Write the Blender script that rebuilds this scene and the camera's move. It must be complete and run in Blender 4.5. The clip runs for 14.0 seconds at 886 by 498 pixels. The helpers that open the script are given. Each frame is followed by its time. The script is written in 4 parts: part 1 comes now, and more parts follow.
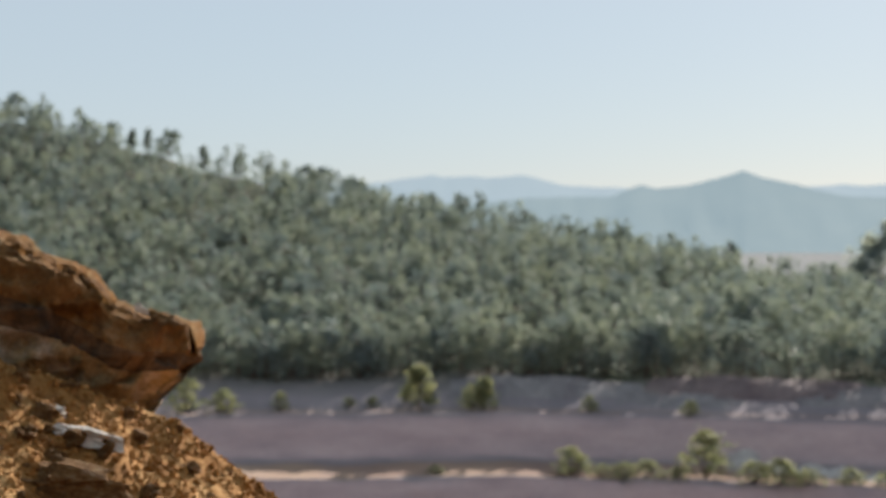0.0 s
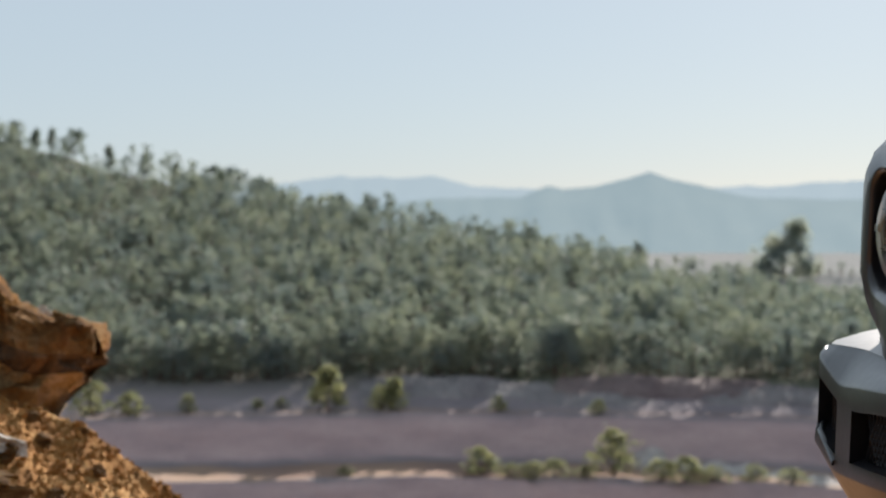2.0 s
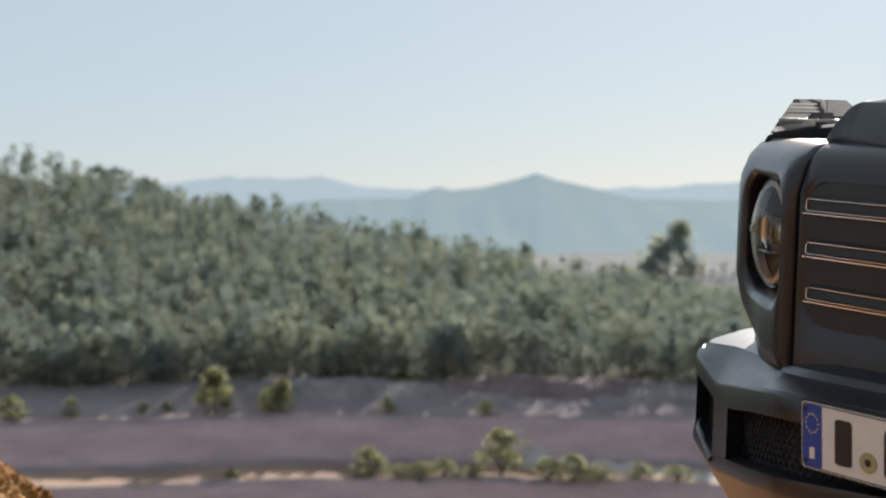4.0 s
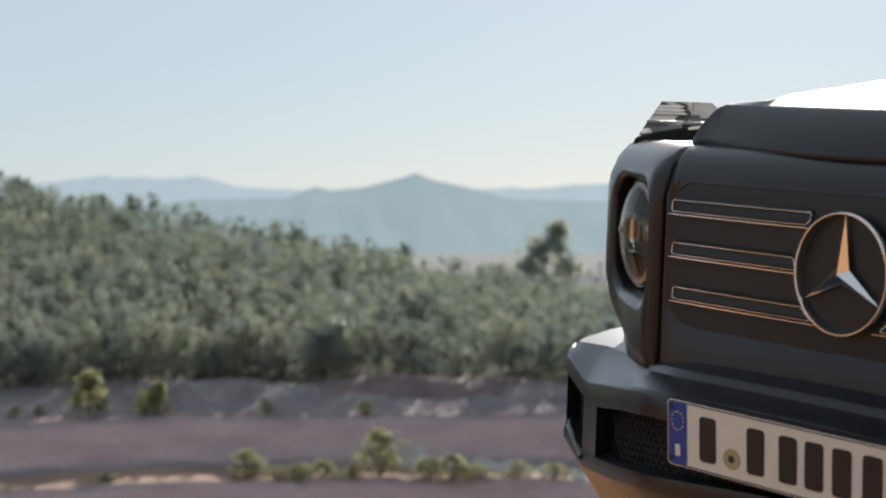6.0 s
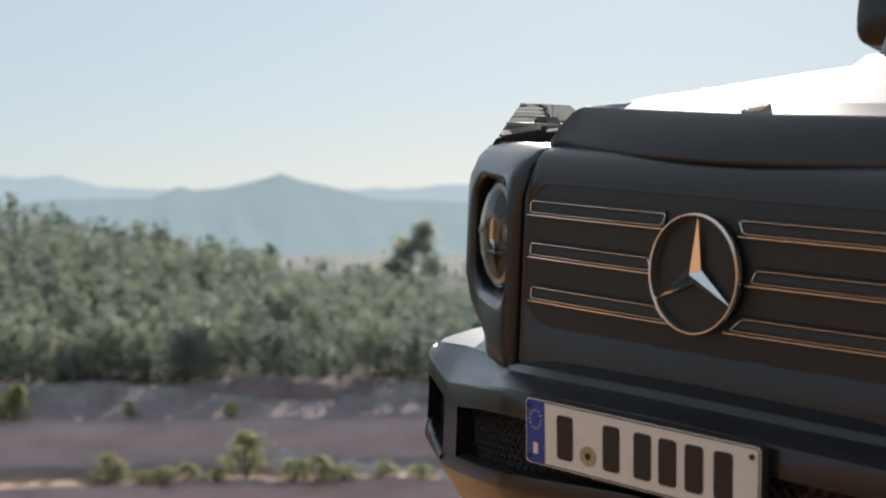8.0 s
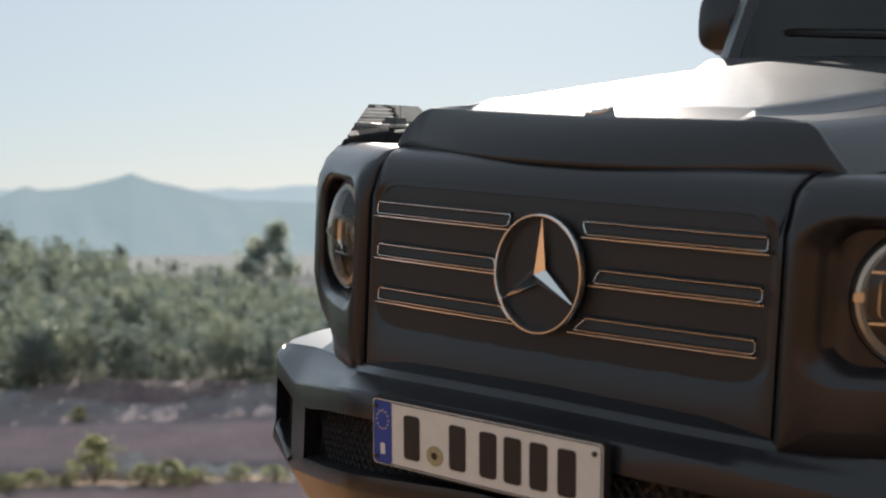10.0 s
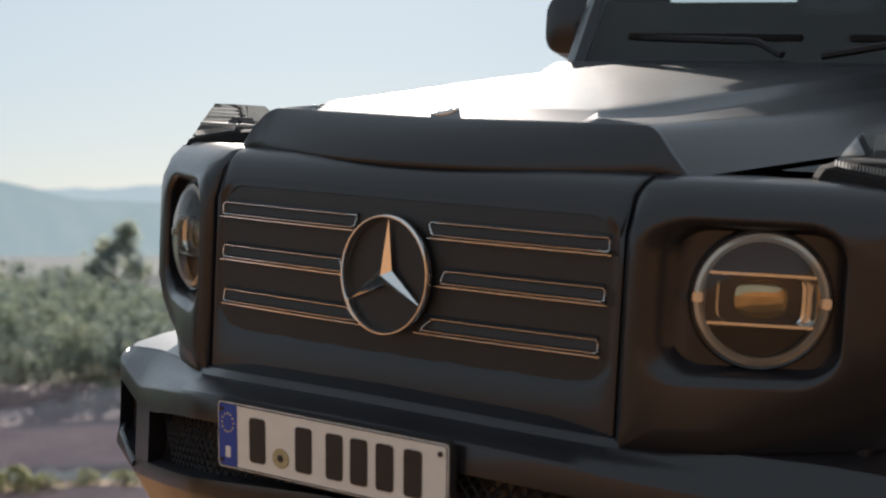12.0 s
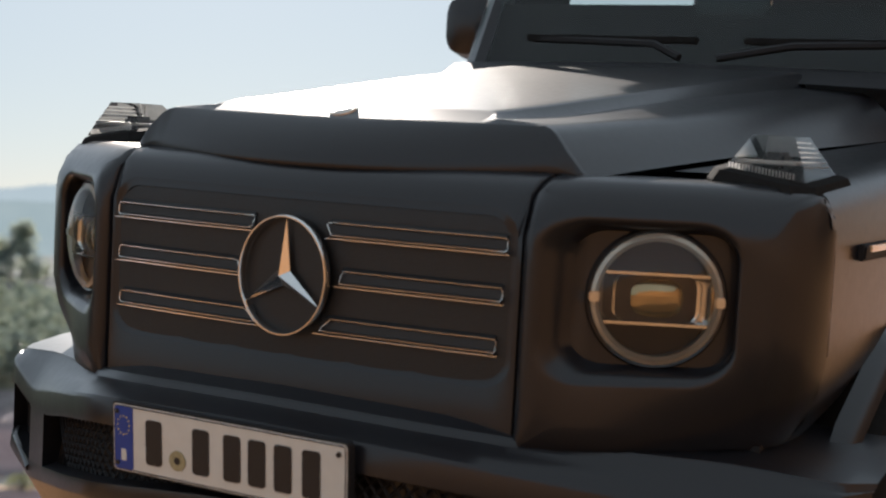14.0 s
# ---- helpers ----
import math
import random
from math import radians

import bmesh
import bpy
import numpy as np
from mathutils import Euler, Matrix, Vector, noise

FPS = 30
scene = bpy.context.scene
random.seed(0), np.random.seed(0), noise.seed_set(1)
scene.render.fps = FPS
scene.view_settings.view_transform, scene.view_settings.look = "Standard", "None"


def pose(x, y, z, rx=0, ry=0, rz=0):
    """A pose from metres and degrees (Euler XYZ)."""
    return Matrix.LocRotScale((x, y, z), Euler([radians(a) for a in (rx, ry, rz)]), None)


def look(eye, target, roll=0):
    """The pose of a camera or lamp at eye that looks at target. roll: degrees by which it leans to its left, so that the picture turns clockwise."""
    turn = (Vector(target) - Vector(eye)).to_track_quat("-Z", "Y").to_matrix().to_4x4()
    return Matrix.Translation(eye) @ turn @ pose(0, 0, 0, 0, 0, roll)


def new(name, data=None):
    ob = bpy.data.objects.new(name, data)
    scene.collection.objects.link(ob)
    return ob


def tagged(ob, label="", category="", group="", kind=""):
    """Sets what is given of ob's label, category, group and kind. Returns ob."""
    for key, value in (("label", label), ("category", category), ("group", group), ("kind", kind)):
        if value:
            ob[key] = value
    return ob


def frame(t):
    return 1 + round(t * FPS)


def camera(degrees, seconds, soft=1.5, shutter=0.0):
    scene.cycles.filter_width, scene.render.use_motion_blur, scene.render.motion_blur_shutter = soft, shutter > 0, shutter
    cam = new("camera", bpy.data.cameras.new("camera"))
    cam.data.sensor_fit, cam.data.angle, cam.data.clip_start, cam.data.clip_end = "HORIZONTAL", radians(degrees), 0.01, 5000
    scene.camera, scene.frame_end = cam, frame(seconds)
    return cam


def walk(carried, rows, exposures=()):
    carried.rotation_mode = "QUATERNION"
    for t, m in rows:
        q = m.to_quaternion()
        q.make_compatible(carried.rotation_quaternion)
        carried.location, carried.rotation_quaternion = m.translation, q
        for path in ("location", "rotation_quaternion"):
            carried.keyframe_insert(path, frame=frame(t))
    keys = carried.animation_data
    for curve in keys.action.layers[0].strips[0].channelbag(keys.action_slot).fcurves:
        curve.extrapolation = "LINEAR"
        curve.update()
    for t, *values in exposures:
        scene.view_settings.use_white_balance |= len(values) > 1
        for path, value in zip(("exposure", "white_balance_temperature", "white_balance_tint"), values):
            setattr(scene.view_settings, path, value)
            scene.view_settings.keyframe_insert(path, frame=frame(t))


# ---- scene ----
EYE, LEAN = 1.05, -0.12
cam = camera(33.73, 14.0, soft=2.1)
# seconds, x, y, z from the last eye, yaw, pitch: a head that pans on a short arm
ROWS = [
    (0.0, -0.0728, -0.0039, -0.0027, 30.608, -1.000),
    (0.5, -0.0715, -0.0048, -0.0023, 29.984, -0.999),
    (1.0, -0.0706, -0.0063, -0.0024, 29.083, -0.995),
    (1.5, -0.0691, -0.0083, -0.0022, 28.092, -0.991),
    (2.0, -0.0664, -0.0109, -0.0018, 27.045, -0.987),
    (4.5, -0.0509, -0.0133, -0.0015, 21.519, -0.963),
    (5.0, -0.0479, -0.0113, -0.0014, 20.366, -0.963),
    (5.5, -0.0471, -0.0084, -0.0016, 19.229, -0.963),
    (6.0, -0.0416, -0.0055, -0.0012, 17.932, -0.964),
    (6.5, -0.0404, -0.0048, -0.0006, 16.652, -0.968),
    (7.0, -0.0361, -0.0056, -0.0010, 15.380, -0.963),
    (7.5, -0.0334, -0.0056, -0.0005, 14.109, -0.963),
    (8.0, -0.0298, -0.0065, -0.0004, 12.698, -0.964),
    (10.5, -0.0160, -0.0041, -0.0007, 5.551, -0.943),
    (11.0, -0.0132, -0.0024, -0.0002, 4.148, -0.946),
    (11.5, -0.0103, -0.0037, -0.0001, 2.715, -0.941),
    (12.0, -0.0068, -0.0005, 0.0000, 1.235, -0.942),
    (12.5, -0.0051, -0.0009, 0.0003, -0.022, -0.942),
    (13.0, -0.0021, -0.0025, 0.0001, -1.173, -0.944),
    (13.5, -0.0007, -0.0024, 0.0001, -2.022, -0.945),
    (14.0, -0.0000, -0.0000, 0.0000, -2.566, -0.946),
]
walk(cam, [(t, pose(x, y, z + EYE, 90 + pitch, 0, yaw) @ pose(0, 0, 0, 0, 0, LEAN)) for t, x, y, z, yaw, pitch in ROWS],
     [(0.0, 1.22, 5800, 13), (14.0, 1.22, 5800, 13)])
cam.data.dof.use_dof = True
cam.data.dof.focus_distance = 2.9
cam.data.dof.aperture_fstop = 4.4

# ---- light ----
SUN_AZ, SUN_EL = 5.0, 25.5          # degrees to the left of straight ahead, and up
world = bpy.data.worlds.new("world")
scene.world = world
world.use_nodes = True
wn = world.node_tree
sky = wn.nodes.new("ShaderNodeTexSky")
sky.sky_type, sky.sun_disc = "NISHITA", False
sky.sun_elevation, sky.sun_rotation = radians(SUN_EL), radians(-SUN_AZ)
sky.air_density, sky.dust_density, sky.ozone_density = 0.95, 0.5, 1.8
# thick morning haze whitens the clear sky all round
dim = wn.nodes.new("ShaderNodeVectorMath")
dim.operation, dim.inputs[3].default_value = "SCALE", 0.0325
veil = wn.nodes.new("ShaderNodeMix")
veil.data_type, veil.inputs[0].default_value, veil.inputs[7].default_value = "RGBA", 0.74, (0.266, 0.288, 0.272, 1)
wn.links.new(sky.outputs[0], dim.inputs[0])
wn.links.new(dim.outputs[0], veil.inputs[6])
wn.links.new(veil.outputs[2], wn.nodes["Background"].inputs[0])
wn.nodes["Background"].inputs[1].default_value = 1.0
sun = new("sun", bpy.data.lights.new("sun", "SUN"))
sun.data.energy, sun.data.angle, sun.data.color = 4.6, radians(0.6), (1.0, 0.86, 0.68)
a, e = radians(SUN_AZ), radians(SUN_EL)
SUN_DIR = Vector((-math.sin(a) * math.cos(e), math.cos(a) * math.cos(e), math.sin(e)))
sun.matrix_world = look(SUN_DIR * 50, (0, 0, 0))


# ---- materials ----
def material(name):
    m = bpy.data.materials.new(name)
    m.use_nodes = True
    return m, m.node_tree.nodes, m.node_tree.links, m.node_tree.nodes["Principled BSDF"]


def ramp(nodes, links, fac, stops):
    r = nodes.new("ShaderNodeValToRGB")
    while len(r.color_ramp.elements) < len(stops):
        r.color_ramp.elements.new(0.5)
    for el, (p, c) in zip(r.color_ramp.elements, stops):
        el.position, el.color = p, (*c, 1)
    links.new(fac, r.inputs[0])
    return r.outputs[0]


def noise_at(nodes, links, scale, detail=6, rough=0.55, space="Object", stretch=None):
    c = nodes.new("ShaderNodeTexCoord")
    n = nodes.new("ShaderNodeTexNoise")
    n.inputs["Scale"].default_value, n.inputs["Detail"].default_value, n.inputs["Roughness"].default_value = scale, detail, rough
    out = c.outputs[space]
    if stretch:
        mp = nodes.new("ShaderNodeMapping")
        mp.inputs["Scale"].default_value = stretch
        links.new(out, mp.inputs[0])
        out = mp.outputs[0]
    links.new(out, n.inputs["Vector"])
    return n.outputs[0]


def mix(nodes, links, fac, c1, c2, kind="MIX"):
    x = nodes.new("ShaderNodeMix")
    x.data_type, x.blend_type = "RGBA", kind
    for value, k in ((fac, 0), (c1, 6), (c2, 7)):
        if hasattr(value, "is_linked"):
            links.new(value, x.inputs[k])
        elif k == 0:
            x.inputs[k].default_value = value
        else:
            x.inputs[k].default_value = (*value, 1)
    return x.outputs[2]


def bump(nodes, links, bsdf, height, strength, dist):
    b = nodes.new("ShaderNodeBump")
    b.inputs["Strength"].default_value, b.inputs["Distance"].default_value = strength, dist
    links.new(height, b.inputs["Height"])
    links.new(b.outputs[0], bsdf.inputs["Normal"])


def plain(name, colour, rough=0.5, metal=0.0, grain=0.0, scale=40, coat=0.0, spread=0.15):
    """A surface with a fine mottle in colour and gloss."""
    m, n, l, b = material(name)
    f = noise_at(n, l, scale, 4)
    dark = tuple(v * (1 - spread) for v in colour)
    light = tuple(min(1, v * (1 + spread)) for v in colour)
    l.new(ramp(n, l, f, [(0.3, dark), (0.7, light)]), b.inputs["Base Color"])
    mr = n.new("ShaderNodeMapRange")
    mr.inputs["To Min"].default_value, mr.inputs["To Max"].default_value = max(0.02, rough * 0.85), min(1, rough * 1.15)
    l.new(noise_at(n, l, scale * 0.2, 3), mr.inputs["Value"])
    l.new(mr.outputs[0], b.inputs["Roughness"])
    b.inputs["Metallic"].default_value = metal
    b.inputs["Coat Weight"].default_value = coat
    if grain:
        bump(n, l, b, f, grain, 0.002)
    return m


def earth(name, tones, scale, relief, dist):
    """Bare soil or rock: patches, streaks and grit."""
    m, n, l, b = material(name)
    big = noise_at(n, l, scale, 5, 0.6)
    fine = noise_at(n, l, scale * 14, 6, 0.65)
    base = ramp(n, l, big, [(0.32, tones[0]), (0.5, tones[1]), (0.68, tones[2])])
    grit = ramp(n, l, fine, [(0.35, (0.45, 0.45, 0.45)), (0.65, (1, 1, 1))])
    l.new(mix(n, l, 0.8, base, grit, "MULTIPLY"), b.inputs["Base Color"])
    b.inputs["Roughness"].default_value = 0.95
    b.inputs["Specular IOR Level"].default_value = 0.2
    bump(n, l, b, fine, relief, dist)
    return m


def terrain_material():
    """Red mine ground: pale dust on the flats, hazed bare rock on the faces, ochre soil close by."""
    m, n, l, b = material("mine_ground")
    geo = n.new("ShaderNodeNewGeometry")
    sep = n.new("ShaderNodeSeparateXYZ")
    l.new(geo.outputs["Normal"], sep.inputs[0])
    big = noise_at(n, l, 0.03, 6, 0.6)
    streak = noise_at(n, l, 0.08, 6, 0.65, stretch=(1, 1, 4))
    fine = noise_at(n, l, 3.0, 6, 0.65)
    # face and slope tones are lifted and blued, haze put into the rock colour
    face = ramp(n, l, streak, [(0.3, (0.34, 0.275, 0.285)), (0.5, (0.42, 0.335, 0.34)), (0.72, (0.50, 0.405, 0.40))])
    flat = ramp(n, l, big, [(0.35, (0.235, 0.165, 0.14)), (0.55, (0.345, 0.25, 0.19)), (0.75, (0.46, 0.36, 0.27))])
    steep = n.new("ShaderNodeMapRange")
    steep.inputs["From Min"].default_value, steep.inputs["From Max"].default_value = 0.988, 0.9995
    l.new(sep.outputs["Z"], steep.inputs["Value"])
    slope = ramp(n, l, big, [(0.35, (0.21, 0.188, 0.205)), (0.55, (0.25, 0.222, 0.235)), (0.75, (0.32, 0.285, 0.295))])
    wall = n.new("ShaderNodeMapRange")
    wall.inputs["From Min"].default_value, wall.inputs["From Max"].default_value = 0.75, 0.92
    l.new(sep.outputs["Z"], wall.inputs["Value"])
    col = mix(n, l, wall.outputs[0], face, slope)
    col = mix(n, l, steep.outputs[0], col, flat)
    # scrub and needle litter cover the slope from its foot to the crest, blue-grey fields lie beyond
    co = n.new("ShaderNodeTexCoord")
    ln = n.new("ShaderNodeVectorMath")
    ln.operation = "LENGTH"
    l.new(co.outputs["Object"], ln.inputs[0])
    wob = n.new("ShaderNodeMath")
    wob.operation, wob.inputs[1].default_value = "MULTIPLY_ADD", 26.0
    l.new(big, wob.inputs[0])
    l.new(ln.outputs["Value"], wob.inputs[2])
    scrub = ramp(n, l, noise_at(n, l, 0.5, 6, 0.7), [(0.3, (0.075, 0.085, 0.065)), (0.55, (0.10, 0.11, 0.08)), (0.75, (0.14, 0.13, 0.10))])
    cover = n.new("ShaderNodeMapRange")
    cover.inputs["From Min"].default_value, cover.inputs["From Max"].default_value = 288, 304
    l.new(wob.outputs[0], cover.inputs["Value"])
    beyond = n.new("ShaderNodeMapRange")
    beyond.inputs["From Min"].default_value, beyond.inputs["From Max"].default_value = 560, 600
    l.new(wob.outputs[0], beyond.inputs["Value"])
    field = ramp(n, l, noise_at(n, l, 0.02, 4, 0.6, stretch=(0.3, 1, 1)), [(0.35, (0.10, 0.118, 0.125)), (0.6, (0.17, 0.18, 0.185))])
    col = mix(n, l, cover.outputs[0], col, scrub)
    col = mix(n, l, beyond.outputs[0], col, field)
    close = n.new("ShaderNodeMapRange")
    close.inputs["From Min"].default_value, close.inputs["From Max"].default_value = 40, 25
    l.new(ln.outputs["Value"], close.inputs["Value"])
    soil = ramp(n, l, noise_at(n, l, 1.2, 6, 0.65), [(0.3, (0.20, 0.10, 0.045)), (0.55, (0.31, 0.17, 0.08)), (0.75, (0.40, 0.26, 0.14))])
    col = mix(n, l, close.outputs[0], col, soil)
    grit = ramp(n, l, fine, [(0.3, (0.6, 0.6, 0.6)), (0.65, (1, 1, 1))])
    l.new(mix(n, l, 0.7, col, grit, "MULTIPLY"), b.inputs["Base Color"])
    b.inputs["Roughness"].default_value = 1.0
    b.inputs["Specular IOR Level"].default_value = 0.05
    bump(n, l, b, fine, 0.5, 0.1)
    return m


def leaf_material(name, dark, light, glow=0.35):
    m, n, l, b = material(name)
    geo = n.new("ShaderNodeNewGeometry")
    col = ramp(n, l, geo.outputs["Random Per Island"], [(0.0, dark), (1.0, light)])
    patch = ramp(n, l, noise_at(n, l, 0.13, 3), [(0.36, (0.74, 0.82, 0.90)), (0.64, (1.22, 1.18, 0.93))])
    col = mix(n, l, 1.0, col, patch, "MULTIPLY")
    l.new(col, b.inputs["Base Color"])
    b.inputs["Roughness"].default_value = 0.6
    b.inputs["Specular IOR Level"].default_value = 0.15
    b.inputs["Sheen Weight"].default_value = 0.25
    b.inputs["Sheen Roughness"].default_value = 0.6
    t = n.new("ShaderNodeBsdfTranslucent")
    l.new(col, t.inputs[0])
    ms = n.new("ShaderNodeMixShader")
    ms.inputs[0].default_value = glow
    l.new(b.outputs[0], ms.inputs[1])
    l.new(t.outputs[0], ms.inputs[2])
    l.new(ms.outputs[0], n["Material Output"].inputs[0])
    return m


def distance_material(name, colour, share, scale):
    """Far hills, a plain backdrop of distance: their haze is painted as emission."""
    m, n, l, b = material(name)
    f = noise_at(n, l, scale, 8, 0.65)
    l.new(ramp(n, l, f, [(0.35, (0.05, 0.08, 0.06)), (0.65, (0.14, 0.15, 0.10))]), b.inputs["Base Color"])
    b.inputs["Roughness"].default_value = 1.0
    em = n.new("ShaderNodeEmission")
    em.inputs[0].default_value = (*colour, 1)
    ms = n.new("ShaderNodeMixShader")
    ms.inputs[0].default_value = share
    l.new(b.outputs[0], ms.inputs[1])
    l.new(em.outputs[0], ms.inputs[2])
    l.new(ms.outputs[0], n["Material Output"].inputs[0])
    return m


GROUND = terrain_material()
OCHRE = earth("ochre_rubble", ((0.255, 0.12, 0.034), (0.42, 0.215, 0.062), (0.54, 0.34, 0.14)), 8.0, 0.8, 0.02)
ROCK = earth("banded_rock", ((0.19, 0.088, 0.026), (0.33, 0.17, 0.052), (0.48, 0.32, 0.16)), 7.0, 1.0, 0.04)
PALE_ROCK = earth("pale_pink_rock", ((0.42, 0.24, 0.085), (0.56, 0.40, 0.21), (0.70, 0.60, 0.50)), 4.5, 1.0, 0.04)
SEAM = earth("dark_seam_rock", ((0.05, 0.045, 0.045), (0.13, 0.085, 0.05), (0.24, 0.14, 0.07)), 7.0, 0.8, 0.02)
WHITE_ROCK = earth("white_quartz", ((0.5, 0.46, 0.40), (0.62, 0.58, 0.52), (0.72, 0.70, 0.66)), 9.0, 0.5, 0.01)
# pine green carries painted haze: paler, greyer and bluer than the needles are
LEAF = leaf_material("hazed_pine_leaf", (0.18, 0.215, 0.20), (0.225, 0.255, 0.205), 0.42)
# the lone tree's leaf is greyed and lightened to paint in distance haze
LEAF_HAZED = leaf_material("haze_greyed_leaf", (0.27, 0.305, 0.285), (0.33, 0.355, 0.325), 0.55)
LEAF_LIGHT = leaf_material("broad_leaf", (0.20, 0.22, 0.11), (0.30, 0.29, 0.14), 0.55)
BARK = plain("bark", (0.10, 0.075, 0.055), 0.9, spread=0.4, scale=12)
FAR_HAZE = distance_material("far_hill_haze_glow", (0.222, 0.258, 0.256), 0.86, 0.004)
MID_HAZE = distance_material("near_hill_haze_glow", (0.17, 0.208, 0.203), 0.82, 0.008)


# ---- building helpers ----
def mesh_object(name, verts, faces, mat, parent=None, label="", smooth=True):
    me = bpy.data.meshes.new(name)
    me.from_pydata([tuple(v) for v in verts], [], [tuple(f) for f in faces])
    me.materials.append(mat)
    if smooth:
        me.shade_smooth()
    ob = new(name, me)
    ob.parent = parent
    if label:
        tagged(ob, label)
    return ob


def part(name, bm, mat, parent=None, label="", smooth=30):
    me = bpy.data.meshes.new(name)
    bmesh.ops.recalc_face_normals(bm, faces=bm.faces[:])
    bm.to_mesh(me)
    bm.free()
    me.materials.append(mat)
    if smooth:
        me.shade_smooth()
        me.set_sharp_from_angle(angle=radians(smooth))
    ob = new(name, me)
    ob.parent = parent
    if label:
        tagged(ob, label)
    return ob


def smoothstep(a, b, x):
    t = np.clip((x - a) / (b - a), 0, 1)
    return t * t * (3 - 2 * t)


def fbm(x, y, z, octaves=4):
    return noise.fractal(Vector((x, y, z)), 0.9, 2.0, octaves)


# ---- the ground, one sheet round the eye: azimuth to the left, distance ----
def valley_height(az, r):
    """Height of the land under a direction and a distance; the eye's plateau is 0."""
    lift = np.interp(az, [-40, -8, 5, 12, 18, 25, 33, 40, 47, 60], [-29, -29, -29, -28, -19, -8, 3, 17, 31, 44])
    ridge_r = np.interp(az, [-40, 10, 30, 60], [430, 430, 460, 480])
    edge = 260 + 3 * fbm(az * 0.12, 3.1, 0, 3) - 0.25 * (az - 30)
    top = -33.0 + 0.35 * fbm(az * 0.3, 8.0, 0, 3) + 0.035 * (az - 30)
    bench = top - 7.6
    pts_r = [14, 60, 190, edge - 24, edge - 22, edge - 4, edge, edge + 4, edge + 30, ridge_r, ridge_r + 60, 620, 700, 1200, 4000]
    foot = top + 5.0
    back = -19.5
    pts_z = [-5, -40, -58, bench - 15, bench - 0.3, bench, top, top + 0.2, foot, lift + 1.05, min(lift - 4, -19), back, back - 2, -30, -60]
    z = np.interp(r, pts_r, pts_z)
    rough = smoothstep(edge + 12, edge + 60, r) * (1 - smoothstep(700, 1500, r))
    return z + rough * 2.2 * fbm(az * 0.25, r * 0.02, 4.0, 4)


def plateau_height(x, y):
    """The standing ground by the car, tilted as the car stands, and its broken edge."""
    r = math.hypot(x, y)
    near = 0.045 * fbm(x * 0.9, y * 0.9, 0.3, 4) + 0.02 * fbm(x * 5, y * 5, 2.0, 3)
    tilt = 0.055 - 0.081 * (x * 0.85 + (y - 2.2) * -0.53) * 0.9
    w = 1 - smoothstep(1.5, 4.0, abs(math.hypot(x - 0.9, y - 3.4)))
    return near * (1 - 0.7 * w) + tilt * w


def edge_distance(az):
    return float(np.interp(az, [-180, -90, -45, -8, 3, 14, 25, 40, 60, 110, 180], [14, 12, 9, 7.5, 5.1, 4.6, 4.4, 4.5, 6, 12, 14]))


def ground_height(az, r):
    x, y = -r * math.sin(radians(az)), r * math.cos(radians(az))
    e = edge_distance(az) + 0.35 * fbm(az * 0.15, 0.0, 6.0, 3)
    front = smoothstep(-46, -33, az) * (1 - smoothstep(75, 95, az))
    hi = plateau_height(x, y)
    drop = hi - 0.9 * max(0, r - e) - 0.2 * min(max(0, r - e), 1)
    lo = valley_height(az, r)
    w = float(smoothstep(12, 16, r))
    down = drop * (1 - w) + lo * w if r > e else hi
    # out of view right and behind, banks are added to darken the car's reflections
    unseen_bank = 10.0 * smoothstep(-165, -100, az) * (1 - smoothstep(-52, -36, az)) + 4.0 * max(1 - smoothstep(-170, -120, az), smoothstep(110, 170, az))
    level = hi + unseen_bank * smoothstep(10, 19, r) * (1 + 0.25 * fbm(az * 0.05, r * 0.08, 7.0, 4))
    return down * front + level * (1 - front)


def ground_sheet():
    az = list(np.arange(-180, -42, 6.0)) + list(np.arange(-42, 62, 0.35)) + list(np.arange(62, 180, 6.0))
    rs = list(np.arange(0.4, 10, 0.3)) + [10.5, 11, 12, 13, 14, 16, 20, 30, 45, 60, 90, 120, 160, 190, 205, 215] + list(np.arange(222, 300, 2.0)) + list(np.arange(300, 520, 7.0)) + [530, 560, 600, 620, 650, 700, 800, 950, 1200, 1700, 2500, 4000]
    verts, faces = [(0, 0, ground_height(0, 0.01))], []
    n, k = len(az), len(rs)
    for A in az:
        s, c = -math.sin(radians(A)), math.cos(radians(A))
        verts += [(r * s, r * c, ground_height(A, r)) for r in rs]
    for i in range(n):
        j = (i + 1) % n
        faces.append((0, 1 + j * k, 1 + i * k))
        faces += [(1 + i * k + q, 1 + j * k + q, 1 + j * k + q + 1, 1 + i * k + q + 1) for q in range(k - 1)]
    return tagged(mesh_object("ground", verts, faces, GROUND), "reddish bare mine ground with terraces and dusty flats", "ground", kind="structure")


ground_sheet()


